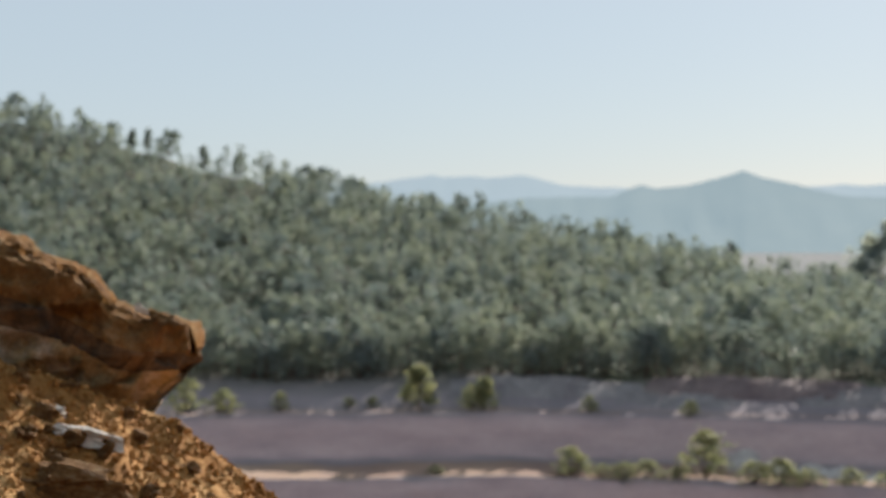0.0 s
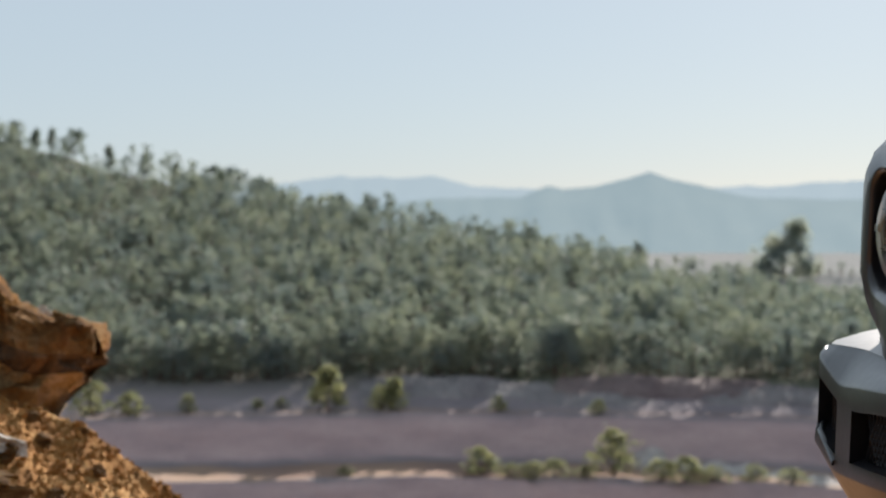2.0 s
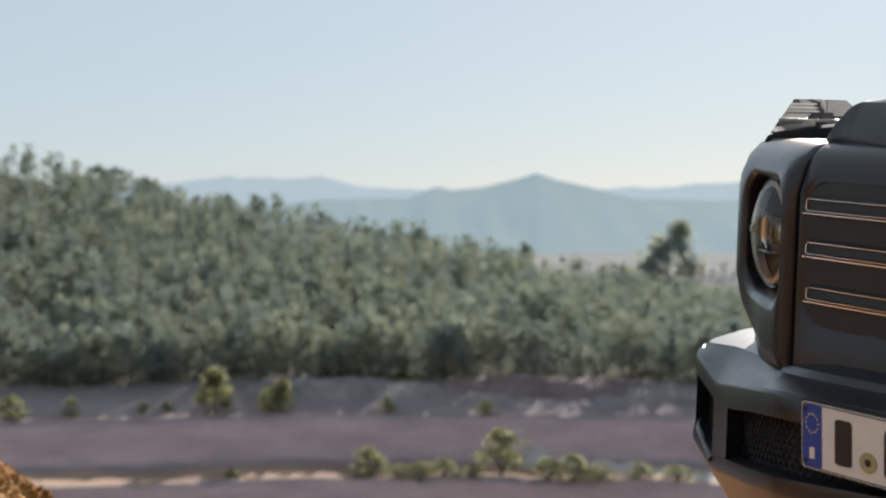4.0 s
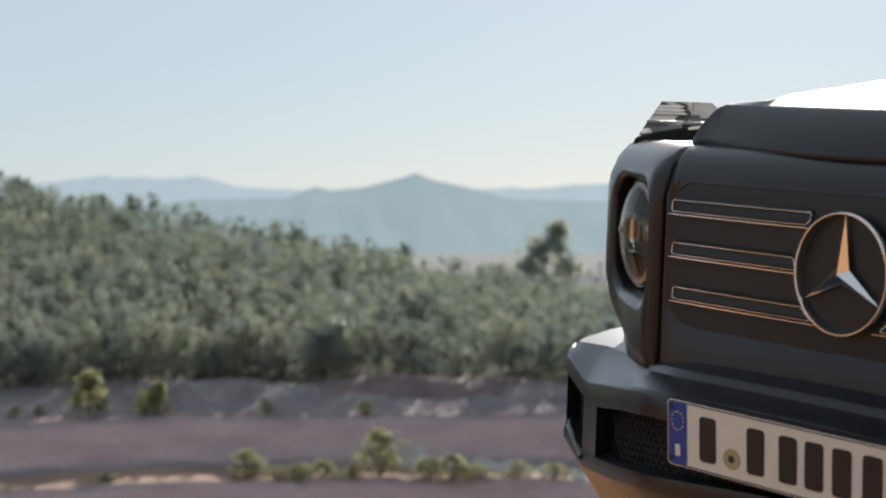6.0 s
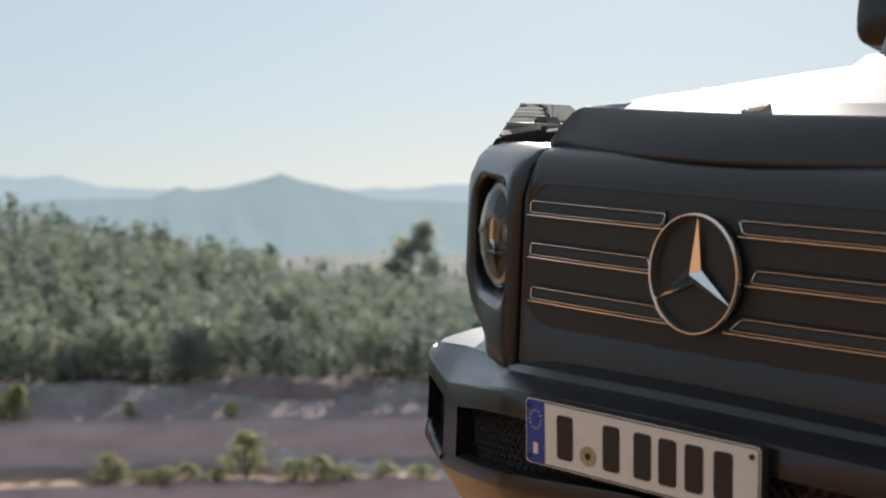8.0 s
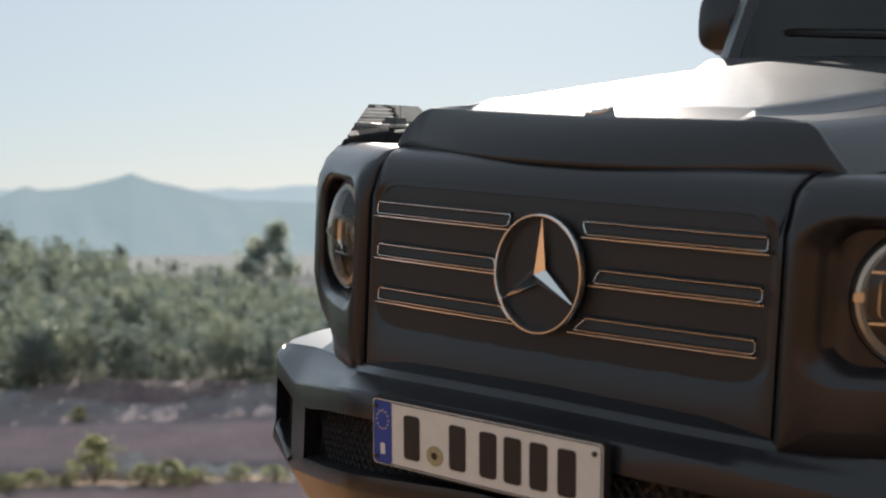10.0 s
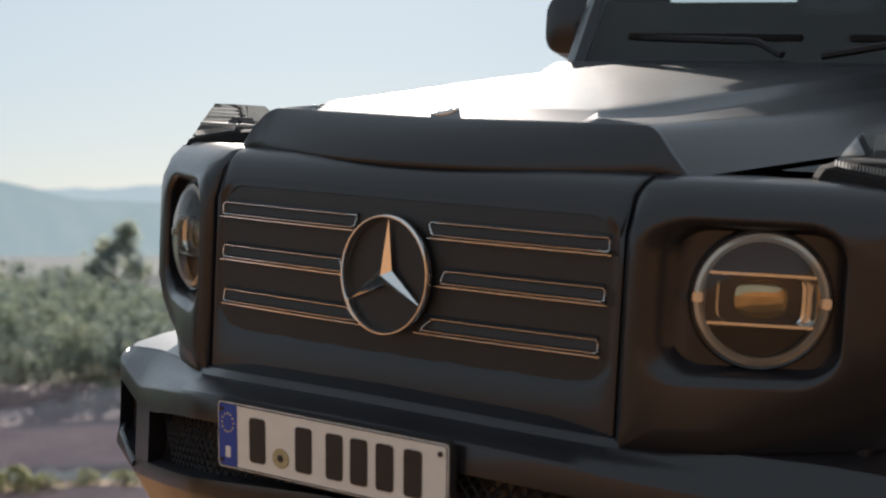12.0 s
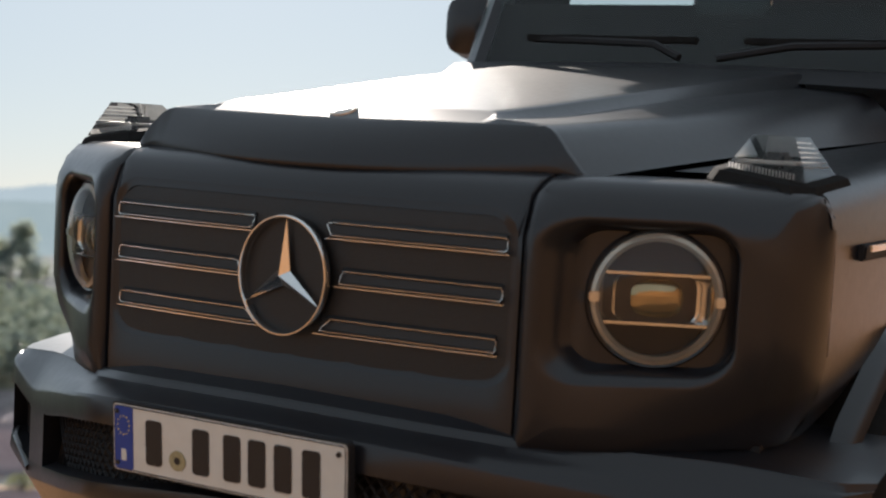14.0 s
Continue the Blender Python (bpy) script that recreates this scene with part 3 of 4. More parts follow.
def outcrop():
    """A layered block that juts out over the bank, undercut below its nose."""
    R, A0 = 6.5, radians(40.35)
    right, away = Vector((math.cos(A0), math.sin(A0), 0)), Vector((-math.sin(A0), math.cos(A0), 0))
    nose = away * R
    plan = [(-2.4, -0.5), (-1.2, -0.46), (-0.6, -0.40), (-0.28, -0.30), (-0.08, -0.14), (0.0, 0.0), (-0.02, 0.12), (-0.2, 0.45), (-0.8, 0.7), (-2.4, 0.8)]
    n, rows = 400, 92
    t = np.linspace(0, len(plan) - 1, n)
    pu, pd = np.interp(t, range(len(plan)), [p[0] for p in plan]), np.interp(t, range(len(plan)), [p[1] for p in plan])
    verts, faces = [], []
    for k in range(rows):
        for u, d in zip(pu, pd):
            if k < 68:                                     # the faces, from the foot up
                s = k / 67
                inset = float(np.interp(s, [0, 0.2, 0.32, 0.5, 0.68, 0.74, 0.8, 0.93, 1], [0.30, 0.28, 0.26, 0.20, 0.08, 0.05, 0.02, 0.0, 0.02]))
            else:                                          # the top, drawn in
                s, inset = 1.0, 0.05 + 0.5 * (k - 67) / 24
            uu = u - inset * (1.0 if d > -0.35 else 0.6)
            dd = d * (1 - min(inset, 0.95) * 0.9) + (0.15 * inset if d < 0 else 0)
            top = float(np.interp(uu, [-2.4, -1.6, -0.85, -0.72, -0.54, -0.47, -0.39, -0.28, -0.14, 0], [0.20, 0.06, -0.10, -0.15, -0.225, -0.29, -0.37, -0.41, -0.425, -0.47]))
            foot = -1.15
            z = foot + (top - foot) * s + (0.06 * (inset - 0.05) if k >= 68 else 0)
            p = nose + right * uu + away * dd
            q = Vector((p.x, p.y, z))
            layer = noise.noise(Vector((z * 9.0, 0.3, uu * 0.8)))
            w = 0.035 * fbm(p.x * 2.6, p.y * 2.6, z * 3.2, 5) + 0.034 * layer + 0.045 * noise.cell(Vector((p.x * 5.2, p.y * 5.2, z * 9))) - 0.03 + 0.03 * noise.ridged_multi_fractal(q * 3.0, 1.0, 2.0, 4, 1.0, 2.0) * 0.5
            w += 0.016 * noise.noise(q * 22) + 0.020 * noise.noise(q * 9) + 0.008 * noise.cell(q * 17) + 0.022 * fbm(q.x * 11, q.y * 11, q.z * 14, 4)
            out = (right * (0.75 if d > -0.3 else 0.2) - away * (1.0 if d < 0 else -1.0)).normalized()
            q += out * w * (1 if k < 68 else 0.3) + Vector((0, 0, 0.6 * w * (1 if k > 60 else 0.3)))
            verts.append((q.x, q.y, q.z + EYE))
    for k in range(rows - 1):
        faces += [(k * n + i, k * n + (i + 1) % n, (k + 1) * n + (i + 1) % n, (k + 1) * n + i) for i in range(n)]
    faces.append(tuple((rows - 1) * n + i for i in range(n)))
    top = tagged(new("rock_outcrop"), "layered ochre rock outcrop jutting over the rubble bank", "rock")
    foot = nose + Vector((0, 0, EYE - 1.15))
    top.location = foot
    bands = (("lower_rock", 0, 48, PALE_ROCK, "pinkish pale lower rock"), ("dark_seam", 48, 56, SEAM, "thin dark grey seam"), ("cap_rock", 56, rows - 1, ROCK, "crumbly ochre cap"))
    for name, a, b, mat, label in bands:
        vs = [Vector(v) - foot for v in verts[a * n:(b + 1) * n]]
        fs = [(k * n + i, k * n + (i + 1) % n, (k + 1) * n + (i + 1) % n, (k + 1) * n + i) for k in range(b - a) for i in range(n)]
        if b == rows - 1:
            fs.append(tuple((b - a) * n + i for i in range(n)))
        mesh_object(name, vs, fs, mat, top, label)
    return top


outcrop()
for i in range(46):
    u, d = rng.uniform(-1.1, -0.12), rng.uniform(-0.32, 0.1)
    s = 0.012 + 0.03 * rng.uniform() ** 2
    A0 = radians(40.35)
    top = float(np.interp(u, [-2.4, -1.6, -0.85, -0.72, -0.54, -0.47, -0.39, -0.28, -0.14, 0], [0.20, 0.06, -0.10, -0.15, -0.225, -0.29, -0.37, -0.41, -0.425, -0.47]))
    pos = Vector((math.cos(A0), math.sin(A0), 0)) * u + Vector((-math.sin(A0), math.cos(A0), 0)) * (6.5 + d) + Vector((0, 0, top + EYE + 0.004))
    ob = tagged(new("stone", STONES[i % 5]), "small ochre stone on top of the rock outcrop", "stone", "stones on the outcrop")
    ob.location, ob.scale, ob.rotation_euler = pos, (s * 1.3, s, s), (0.2, 0.1, i * 1.1)
pos = Vector((math.cos(A0), math.sin(A0), 0)) * -0.27 + Vector((-math.sin(A0), math.cos(A0), 0)) * 6.3 + Vector((0, 0, EYE - 0.36))
ob = tagged(new("white_stone", stone_mesh("white_stone", 31.0, WHITE_ROCK, 0.7, 3)), "whitish stone lying on the rock outcrop", "stone", "white stones")
ob.location, ob.scale, ob.rotation_euler = pos, (0.05, 0.03, 0.03), (0.1, 0.5, 0.7)


# ---- the car: x to its own left, y to the rear, z up, from a point behind its emblem ----
PAINT = plain("satin_black_paint", (0.013, 0.013, 0.016), 0.31, 0.0, coat=0.28, scale=300, spread=0.1)
PAINT.node_tree.nodes["Principled BSDF"].inputs["Coat Roughness"].default_value = 0.16
PAINT.node_tree.nodes["Principled BSDF"].inputs["Specular IOR Level"].default_value = 0.38
PLASTIC = plain("black_plastic", (0.016, 0.016, 0.018), 0.55, grain=0.25, scale=500)
PLASTIC.node_tree.nodes["Principled BSDF"].inputs["Specular IOR Level"].default_value = 0.25
INSERT = plain("grille_black", (0.012, 0.012, 0.013), 0.45, grain=0.3, scale=260)
CHROME = plain("chrome", (0.78, 0.77, 0.76), 0.14, 1.0, spread=0.03)
SATIN = plain("brushed_metal", (0.62, 0.60, 0.56), 0.28, 1.0, spread=0.05, scale=200)
RUBBER = plain("tyre_rubber", (0.02, 0.02, 0.02), 0.8, grain=0.4, scale=80)
RUBBER.node_tree.nodes["Principled BSDF"].inputs["Specular IOR Level"].default_value = 0.02
WHITE = plain("plate_white", (0.66, 0.65, 0.61), 0.45, spread=0.04)
BLUE = plain("plate_blue", (0.012, 0.05, 0.30), 0.4, spread=0.06)
INK = plain("plate_ink", (0.012, 0.012, 0.014), 0.5)
GOLD = plain("seal_gold", (0.34, 0.30, 0.17), 0.5, spread=0.3, scale=160)
LINING = plain("cabin_lining", (0.02, 0.02, 0.022), 0.8)


def glass(name, tint, rough=0.02, ior=1.45, clear=0.75):
    """Thin clear glass or lens plastic: mostly clear, with a mirror sheen."""
    m, n, l, b = material(name)
    tr, gl, fr, ms = (n.new(k) for k in ("ShaderNodeBsdfTransparent", "ShaderNodeBsdfGlossy", "ShaderNodeFresnel", "ShaderNodeMixShader"))
    tr.inputs[0].default_value = (*tint, 1)
    gl.inputs["Roughness"].default_value = rough
    fr.inputs[0].default_value = ior
    l.new(fr.outputs[0], ms.inputs[0])
    l.new(tr.outputs[0], ms.inputs[1])
    l.new(gl.outputs[0], ms.inputs[2])
    l.new(ms.outputs[0], n["Material Output"].inputs[0])
    return m


LENS = glass("clear_lens", (0.93, 0.93, 0.92))


def frosted():
    """Pale lens plastic that lets most light through and glows where the sun is behind it."""
    m, n, l, b = material("frosted_lens")
    tr, tl, ms = (n.new(k) for k in ("ShaderNodeBsdfTransparent", "ShaderNodeBsdfTranslucent", "ShaderNodeMixShader"))
    tr.inputs[0].default_value, tl.inputs[0].default_value = (0.9, 0.9, 0.9, 1), (0.8, 0.8, 0.79, 1)
    b.inputs["Base Color"].default_value, b.inputs["Roughness"].default_value = (0.6, 0.6, 0.59, 1), 0.2
    two = n.new("ShaderNodeMixShader")
    two.inputs[0].default_value, ms.inputs[0].default_value = 0.5, 0.5
    l.new(b.outputs[0], two.inputs[1])
    l.new(tl.outputs[0], two.inputs[2])
    l.new(tr.outputs[0], ms.inputs[1])
    l.new(two.outputs[0], ms.inputs[2])
    l.new(ms.outputs[0], n["Material Output"].inputs[0])
    return m


FROST = frosted()
LAMP_BLACK = plain("lamp_black", (0.02, 0.02, 0.022), 0.12, spread=0.1)
RING = plain("pale_ring_plastic", (0.62, 0.56, 0.47), 0.18, 0.3, spread=0.05)
WINDOW = glass("window_glass", (0.62, 0.70, 0.68), 0.02, 1.5)

BASE = Vector((0, 1.3, -0.95))
CAR = pose(-0.1002, 2.4575, EYE - 0.0919, 1.557, 4.662, -32.44)
car = tagged(new("car"), "satin black boxy off-road car parked on red earth", "car")
car.matrix_world = CAR @ Matrix.Translation(BASE)


def cpart(name, bm, mat, parent=None, label="", smooth=35, origin=BASE):
    for v in bm.verts:
        v.co -= origin
    return part(name, bm, mat, parent or car, label, smooth)


def loft(bm, loops, closed=True, cap=(False, False)):
    rows = [[bm.verts.new(p) for p in loop] for loop in loops]
    n = len(rows[0])
    for a, b in zip(rows, rows[1:]):
        for i in range(n if closed else n - 1):
            j = (i + 1) % n
            bm.faces.new((a[i], a[j], b[j], b[i]))
    if cap[0]:
        bm.faces.new(rows[0])
    if cap[1]:
        bm.faces.new(rows[-1])
    return rows


def rrect(x0, x1, z0, z1, r, y, n=6, side=6):
    """A rounded rectangle in x and z, y a function of x and z, with points along its sides too."""
    pts = []
    for (cx, cz, a0), (ex, ez) in zip(((x1 - r, z1 - r, 0), (x0 + r, z1 - r, 90), (x0 + r, z0 + r, 180), (x1 - r, z0 + r, 270)), ((x0 + r, z1), (x0, z0 + r), (x1 - r, z0), (x1, z1 - r))):
        arc = [(cx + r * math.cos(radians(a0 + 90 * i / n)), cz + r * math.sin(radians(a0 + 90 * i / n))) for i in range(n + 1)]
        pts += arc
        lx, lz = arc[-1]
        pts += [(lx + (ex - lx) * q / side, lz + (ez - lz) * q / side) for q in range(1, side)]
    return [Vector((x, y(x, z), z)) for x, z in pts]


def tube(bm, pts, r, closed=False, sides=6):
    pts = [Vector(p) for p in pts]
    n = len(pts)
    rows = []
    for i, p in enumerate(pts):
        a = pts[i - 1] if closed or i > 0 else p
        b = pts[(i + 1) % n] if closed or i < n - 1 else p
        d = (b - a).normalized()
        u = d.cross(Vector((0, 1, 0)))
        u = u.normalized() if u.length > 1e-4 else Vector((1, 0, 0))
        w = d.cross(u).normalized()
        rows.append([p + (u * math.cos(t) + w * math.sin(t)) * r for t in (2 * math.pi * k / sides for k in range(sides))])
    if closed:
        rows.append(rows[0])
    loft(bm, rows, True, (not closed, not closed))
    if closed:
        bmesh.ops.remove_doubles(bm, verts=bm.verts[:], dist=1e-6)


def box(bm, lo, hi, bev=0.0):
    r = bmesh.ops.create_cube(bm, size=1.0)
    c = [(a + b) / 2 for a, b in zip(lo, hi)]
    s = [b - a for a, b in zip(lo, hi)]
    for v in r["verts"]:
        v.co = Vector((c[k] + v.co[k] * s[k] for k in range(3)))
    if bev:
        es = list({e for v in r["verts"] for e in v.link_edges})
        bmesh.ops.bevel(bm, geom=es, offset=bev, segments=2, affect="EDGES")


def disc(bm, centre, r, depth, n=32, axis="y", r2=None):
    q = {"y": Matrix.Rotation(radians(90), 4, "X"), "x": Matrix.Rotation(radians(90), 4, "Y"), "z": Matrix()}[axis]
    bmesh.ops.create_cone(bm, cap_ends=True, segments=n, radius1=r, radius2=r if r2 is None else r2, depth=depth, matrix=Matrix.Translation(centre) @ q)


# bonnet -------------------------------------------------------------
def bonnet_top(u, y):
    """Height of the panel at a place across it (its width at the nose) and along it: raised centre, step, shoulder, outer crease, side."""
    dome = float(np.interp(y, [0.08, 0.13, 0.25, 0.77, 1.4], [0.2965, 0.301, 0.314, 0.376, 0.443]))
    step = float(np.interp(y, [0.11, 0.22, 0.29, 0.73, 1.31], [0.285, 0.2925, 0.299, 0.349, 0.402]))
    crease = float(np.interp(y, [0.06, 0.12, 0.50, 1.0, 1.55], [0.2775, 0.280, 0.311, 0.361, 0.411]))
    low = float(np.interp(y, [0.05, 0.167, 0.535, 1.4], [0.198, 0.209, 0.241, 0.30]))
    if u <= 0.376:
        return float(np.interp(u, [0, 0.15, 0.255, 0.266, 0.272, 0.284, 0.30, 0.368, 0.376], [dome + 0.003, dome + 0.002, dome, dome - 0.001, dome - 0.004, step + 0.001, step, crease + 0.0015, crease]))
    return crease - (crease - low) * float(np.interp(u, [0.376, 0.388, 0.40, 0.425, 0.447, 0.456], [0, 0.06, 0.167, 0.513, 0.86, 1]))


def nose_line(u):
    """The crease over the steep nose, and the second one where the chamfer meets the top, as (y, z)."""
    y1 = float(np.interp(u, [0, 0.15, 0.268, 0.376, 0.40, 0.425, 0.447, 0.456], [0.018, 0.025, 0.040, 0.061, 0.053, 0.046, 0.050, 0.056]))
    z1 = float(np.interp(u, [0, 0.268, 0.376, 0.388, 0.40, 0.425, 0.447, 0.456], [0.272, 0.275, 0.277, 0.273, 0.265, 0.238, 0.211, 0.199]))
    y2 = y1 + float(np.interp(u, [0, 0.255, 0.268, 0.285, 0.376], [0.060, 0.060, 0.057, 0.018, 0.006]))
    return y1, z1, y2, bonnet_top(u, y2) if u <= 0.376 else z1 + 0.0004


STEEP = ((0, 0, 0.030), (0, 0.02, 0.012), (0, 0.07, 0.003), (0.02, 0.16, 0), (0.12, 0.36, 0), (0.35, 0.60, 0), (0.68, 0.84, 0), (0.90, 0.955, 0), (0.98, 0.99, 0))
CHAMFER = (0.04, 0.12, 0.5, 0.9, 0.97)


def bonnet():
    us = [0, 0.06, 0.12, 0.18, 0.225, 0.255, 0.266, 0.272, 0.284, 0.30, 0.335, 0.36, 0.370, 0.376, 0.382, 0.390, 0.40, 0.412, 0.425, 0.437, 0.447, 0.456]
    sides = [(-1, u) for u in us[:0:-1]] + [(1, u) for u in us]
    rows = []
    grow = lambda u, y: u * (1 + 0.30 * (y - 0.06))
    for back, up, tuck in STEEP:
        row = []
        for s, u in sides:
            y1, z1, _, _ = nose_line(u)
            y0, z0 = min(-0.045 + 0.5 * u * u, y1 - 0.002), 0.183 + 0.07 * u * u
            y = y0 + (y1 - y0) * back + tuck
            row.append(Vector((s * grow(u, y), y, z0 + (z1 - z0) * up)))
        rows.append(row)
    for f in CHAMFER:
        row = []
        for s, u in sides:
            y1, z1, y2, z2 = nose_line(u)
            y = y1 + (y2 - y1) * f
            row.append(Vector((s * grow(u, y), y, z1 + (z2 - z1) * f)))
        rows.append(row)
    for v in np.concatenate([[0.004], np.linspace(0.012, 1, 26) ** 1.2]):
        row = []
        for s, u in sides:
            y2 = nose_line(u)[2]
            y = y2 + (1.40 - y2) * v
            row.append(Vector((s * grow(u, y), y, bonnet_top(u, y))))
        rows.append(row)
    bm = bmesh.new()
    loft(bm, rows, closed=False)
    return cpart("bonnet", bm, PAINT, label="satin black bonnet with a raised centre", smooth=120)


hood = bonnet()
# the badge lies on the chamfer over the nose
y1, z1, y2, z2 = nose_line(0)
by, bz = 0.45 * y1 + 0.55 * y2, 0.45 * z1 + 0.55 * z2
bm = bmesh.new()
disc(bm, (0, by, bz + 0.0005), 0.0255, 0.003, 32, "z", 0.0245)
disc(bm, (0, by, bz + 0.0023), 0.0215, 0.0012, 32, "z", 0.0205)
disc(bm, (0, by, bz + 0.0032), 0.0140, 0.0012, 32, "z", 0.0130)
bmesh.ops.rotate(bm, verts=bm.verts[:], cent=(0, by, bz), matrix=Matrix.Rotation(math.atan2(z2 - z1, y2 - y1), 3, "X"))
cpart("bonnet_badge", bm, SATIN, hood, "small round metal badge")


# grille ------------------------------------------------------------------
def front_y(x, z=0):
    return -0.080 + 0.022 * (x / 0.4) ** 2 + 2.6 * max(0, z - 0.13) ** 1.5


def grille():
    bm = bmesh.new()
    fy = lambda d: (lambda x, z: front_y(x, z) + d)
    loft(bm, [rrect(-0.410, 0.410, -0.215, 0.205, 0.006, fy(0.11)), rrect(-0.410, 0.410, -0.212, 0.203, 0.006, fy(0.03)), rrect(-0.4095, 0.4095, -0.208, 0.198, 0.006, fy(0.008)),
              rrect(-0.407, 0.407, -0.200, 0.18, 0.008, fy(0.0)), rrect(-0.401, 0.401, -0.128, 0.152, 0.048, fy(0.0)), rrect(-0.399, 0.399, -0.126, 0.150, 0.047, fy(0.0008)), rrect(-0.396, 0.396, -0.123, 0.147, 0.045, fy(0.002)), rrect(-0.392, 0.392, -0.119, 0.143, 0.042, fy(0.0035)), rrect(-0.386, 0.386, -0.113, 0.137, 0.038, fy(0.0042))])
    g = cpart("grille", bm, PAINT, label="black grille with three chrome-lined louvres each side")
    bm = bmesh.new()
    loft(bm, [[Vector((x, front_y(x, z) + 0.0038, z)) for x in np.linspace(-0.396, 0.396, 25)] for z in np.linspace(-0.123, 0.147, 9)], closed=False)
    cpart("grille_back", bm, INSERT, g)
    for side in (-1, 1):
        for ztop, xb, top_in, low_in in ((0.105, 0.387, 0.072, 0.080), (0.029, 0.383, 0.105, 0.097), (-0.050, 0.377, 0.083, 0.062)):
            zb, zi = ztop - 0.0255, ztop - 0.0205
            bm = bmesh.new()
            secs = []
            for x in np.linspace(min(top_in, low_in) + 0.004, xb - 0.003, 10):
                y = front_y(x)
                secs.append([Vector((side * x, y + d, z)) for d, z in ((0.012, zb - 0.002), (-0.004, zb - 0.001), (-0.006, zi - 0.001), (-0.001, zi + 0.003), (0.001, ztop - 0.003), (-0.003, ztop), (0.004, ztop + 0.006), (0.012, ztop + 0.010))])
            loft(bm, secs, True, (True, True))
            lv = cpart("louvre", bm, INSERT, g)
            bm = bmesh.new()
            pts = [(side * x, front_y(x) - 0.0045, ztop) for x in np.linspace(top_in + 0.004, xb - 0.004, 12)]
            pts += [(side * xb, front_y(xb) - 0.0045, ztop - 0.004), (side * xb, front_y(xb) - 0.0055, zi + 0.003)]
            pts += [(side * x, front_y(x) - 0.0065, zi) for x in np.linspace(xb - 0.004, low_in + 0.004, 12)]
            pts += [(side * (0.7 * low_in + 0.3 * top_in), front_y(low_in) - 0.006, zi + 0.004), (side * top_in, front_y(top_in) - 0.005, ztop - 0.003)]
            tube(bm, pts, 0.00085, closed=True)
            cpart("chrome_outline", bm, CHROME, lv, "thin chrome outline")
            bm = bmesh.new()
            tube(bm, [(side * x, front_y(x) - 0.008, zb) for x in np.linspace(xb + 0.005, low_in - 0.008, 14)], 0.0012)
            cpart("chrome_strip", bm, CHROME, lv, "thin chrome strip")
    # the round emblem: a ring and three tapering arms
    em_y, em_z, em_w = -0.098, 0.0135, 0.885
    bm = bmesh.new()
    rows = []
    for i in range(64):
        t = 2 * math.pi * i / 64
        c = Vector((em_w * math.sin(t), 0, math.cos(t)))
        rows.append([Vector((0, em_y, em_z)) + c * (0.0962 + 0.0036 * math.cos(k)) + Vector((0, 0.008 * math.sin(k), 0)) for k in (2 * math.pi * j / 10 for j in range(10))])
    rows.append(rows[0])
    loft(bm, rows)
    bmesh.ops.remove_doubles(bm, verts=bm.verts[:], dist=1e-6)
    ring = cpart("emblem_ring", bm, CHROME, g, "round chrome ring")
    bm = bmesh.new()
    disc(bm, (0, em_y + 0.012, em_z), 0.094, 0.004, 48)
    bmesh.ops.scale(bm, vec=(em_w, 1, 1), verts=bm.verts[:])
    cpart("emblem_back", bm, INSERT, ring)
    for k in range(3):
        t = 2 * math.pi * k / 3
        u, w = Vector((em_w * math.sin(t), 0, math.cos(t))), Vector((em_w * math.cos(t), 0, -math.sin(t)))
        c = Vector((0, em_y, em_z))
        bm = bmesh.new()
        tip, ridge = bm.verts.new(c + u * 0.093 + Vector((0, 0.002, 0))), bm.verts.new(c + Vector((0, -0.014, 0)))
        l, r, b = bm.verts.new(c + u * 0.008 - w * 0.014), bm.verts.new(c + u * 0.008 + w * 0.014), bm.verts.new(c + Vector((0, 0.008, 0)))
        for f in ((tip, ridge, l), (tip, r, ridge), (tip, l, b), (tip, b, r), (l, ridge, b), (r, b, ridge)):
            bm.faces.new(f)
        cpart("emblem_arm", bm, CHROME, ring, smooth=0)


grille()


# headlamp corners -----------------------------------------------------
def corner_y(x, z=0):
    ax = abs(x)
    return float(np.interp(ax, [0.41, 0.424, 0.440, 0.56, 0.69, 0.735, 0.765, 0.783, 0.79], [-0.060, -0.070, -0.070, 0.012, 0.104, 0.134, 0.160, 0.186, 0.205])) + 2.6 * max(0, z - 0.13) ** 1.5 + 0.10 * max(0, z - 0.11) ** 1.5 * 6


def mirrored(pts, side):
    out = []
    for p in pts:
        z = min(p.z, float(np.interp(p.x, [0.69, 0.70, 0.745, 0.772, 0.787, 0.792], [1.0, 0.206, 0.199, 0.181, 0.151, 0.13])) + 0.075 * max(0.0, p.y - 0.14)) if p.z > 0.12 else p.z
        low = max(0.0, -0.05 - p.z)
        tuck = 2.2 * low ** 2 * max(0.0, min(1.0, (p.x - 0.55) / 0.2))   # the lower outer edge draws in
        out.append(Vector((side * (p.x - tuck), p.y + 0.4 * tuck, z)))
    return out


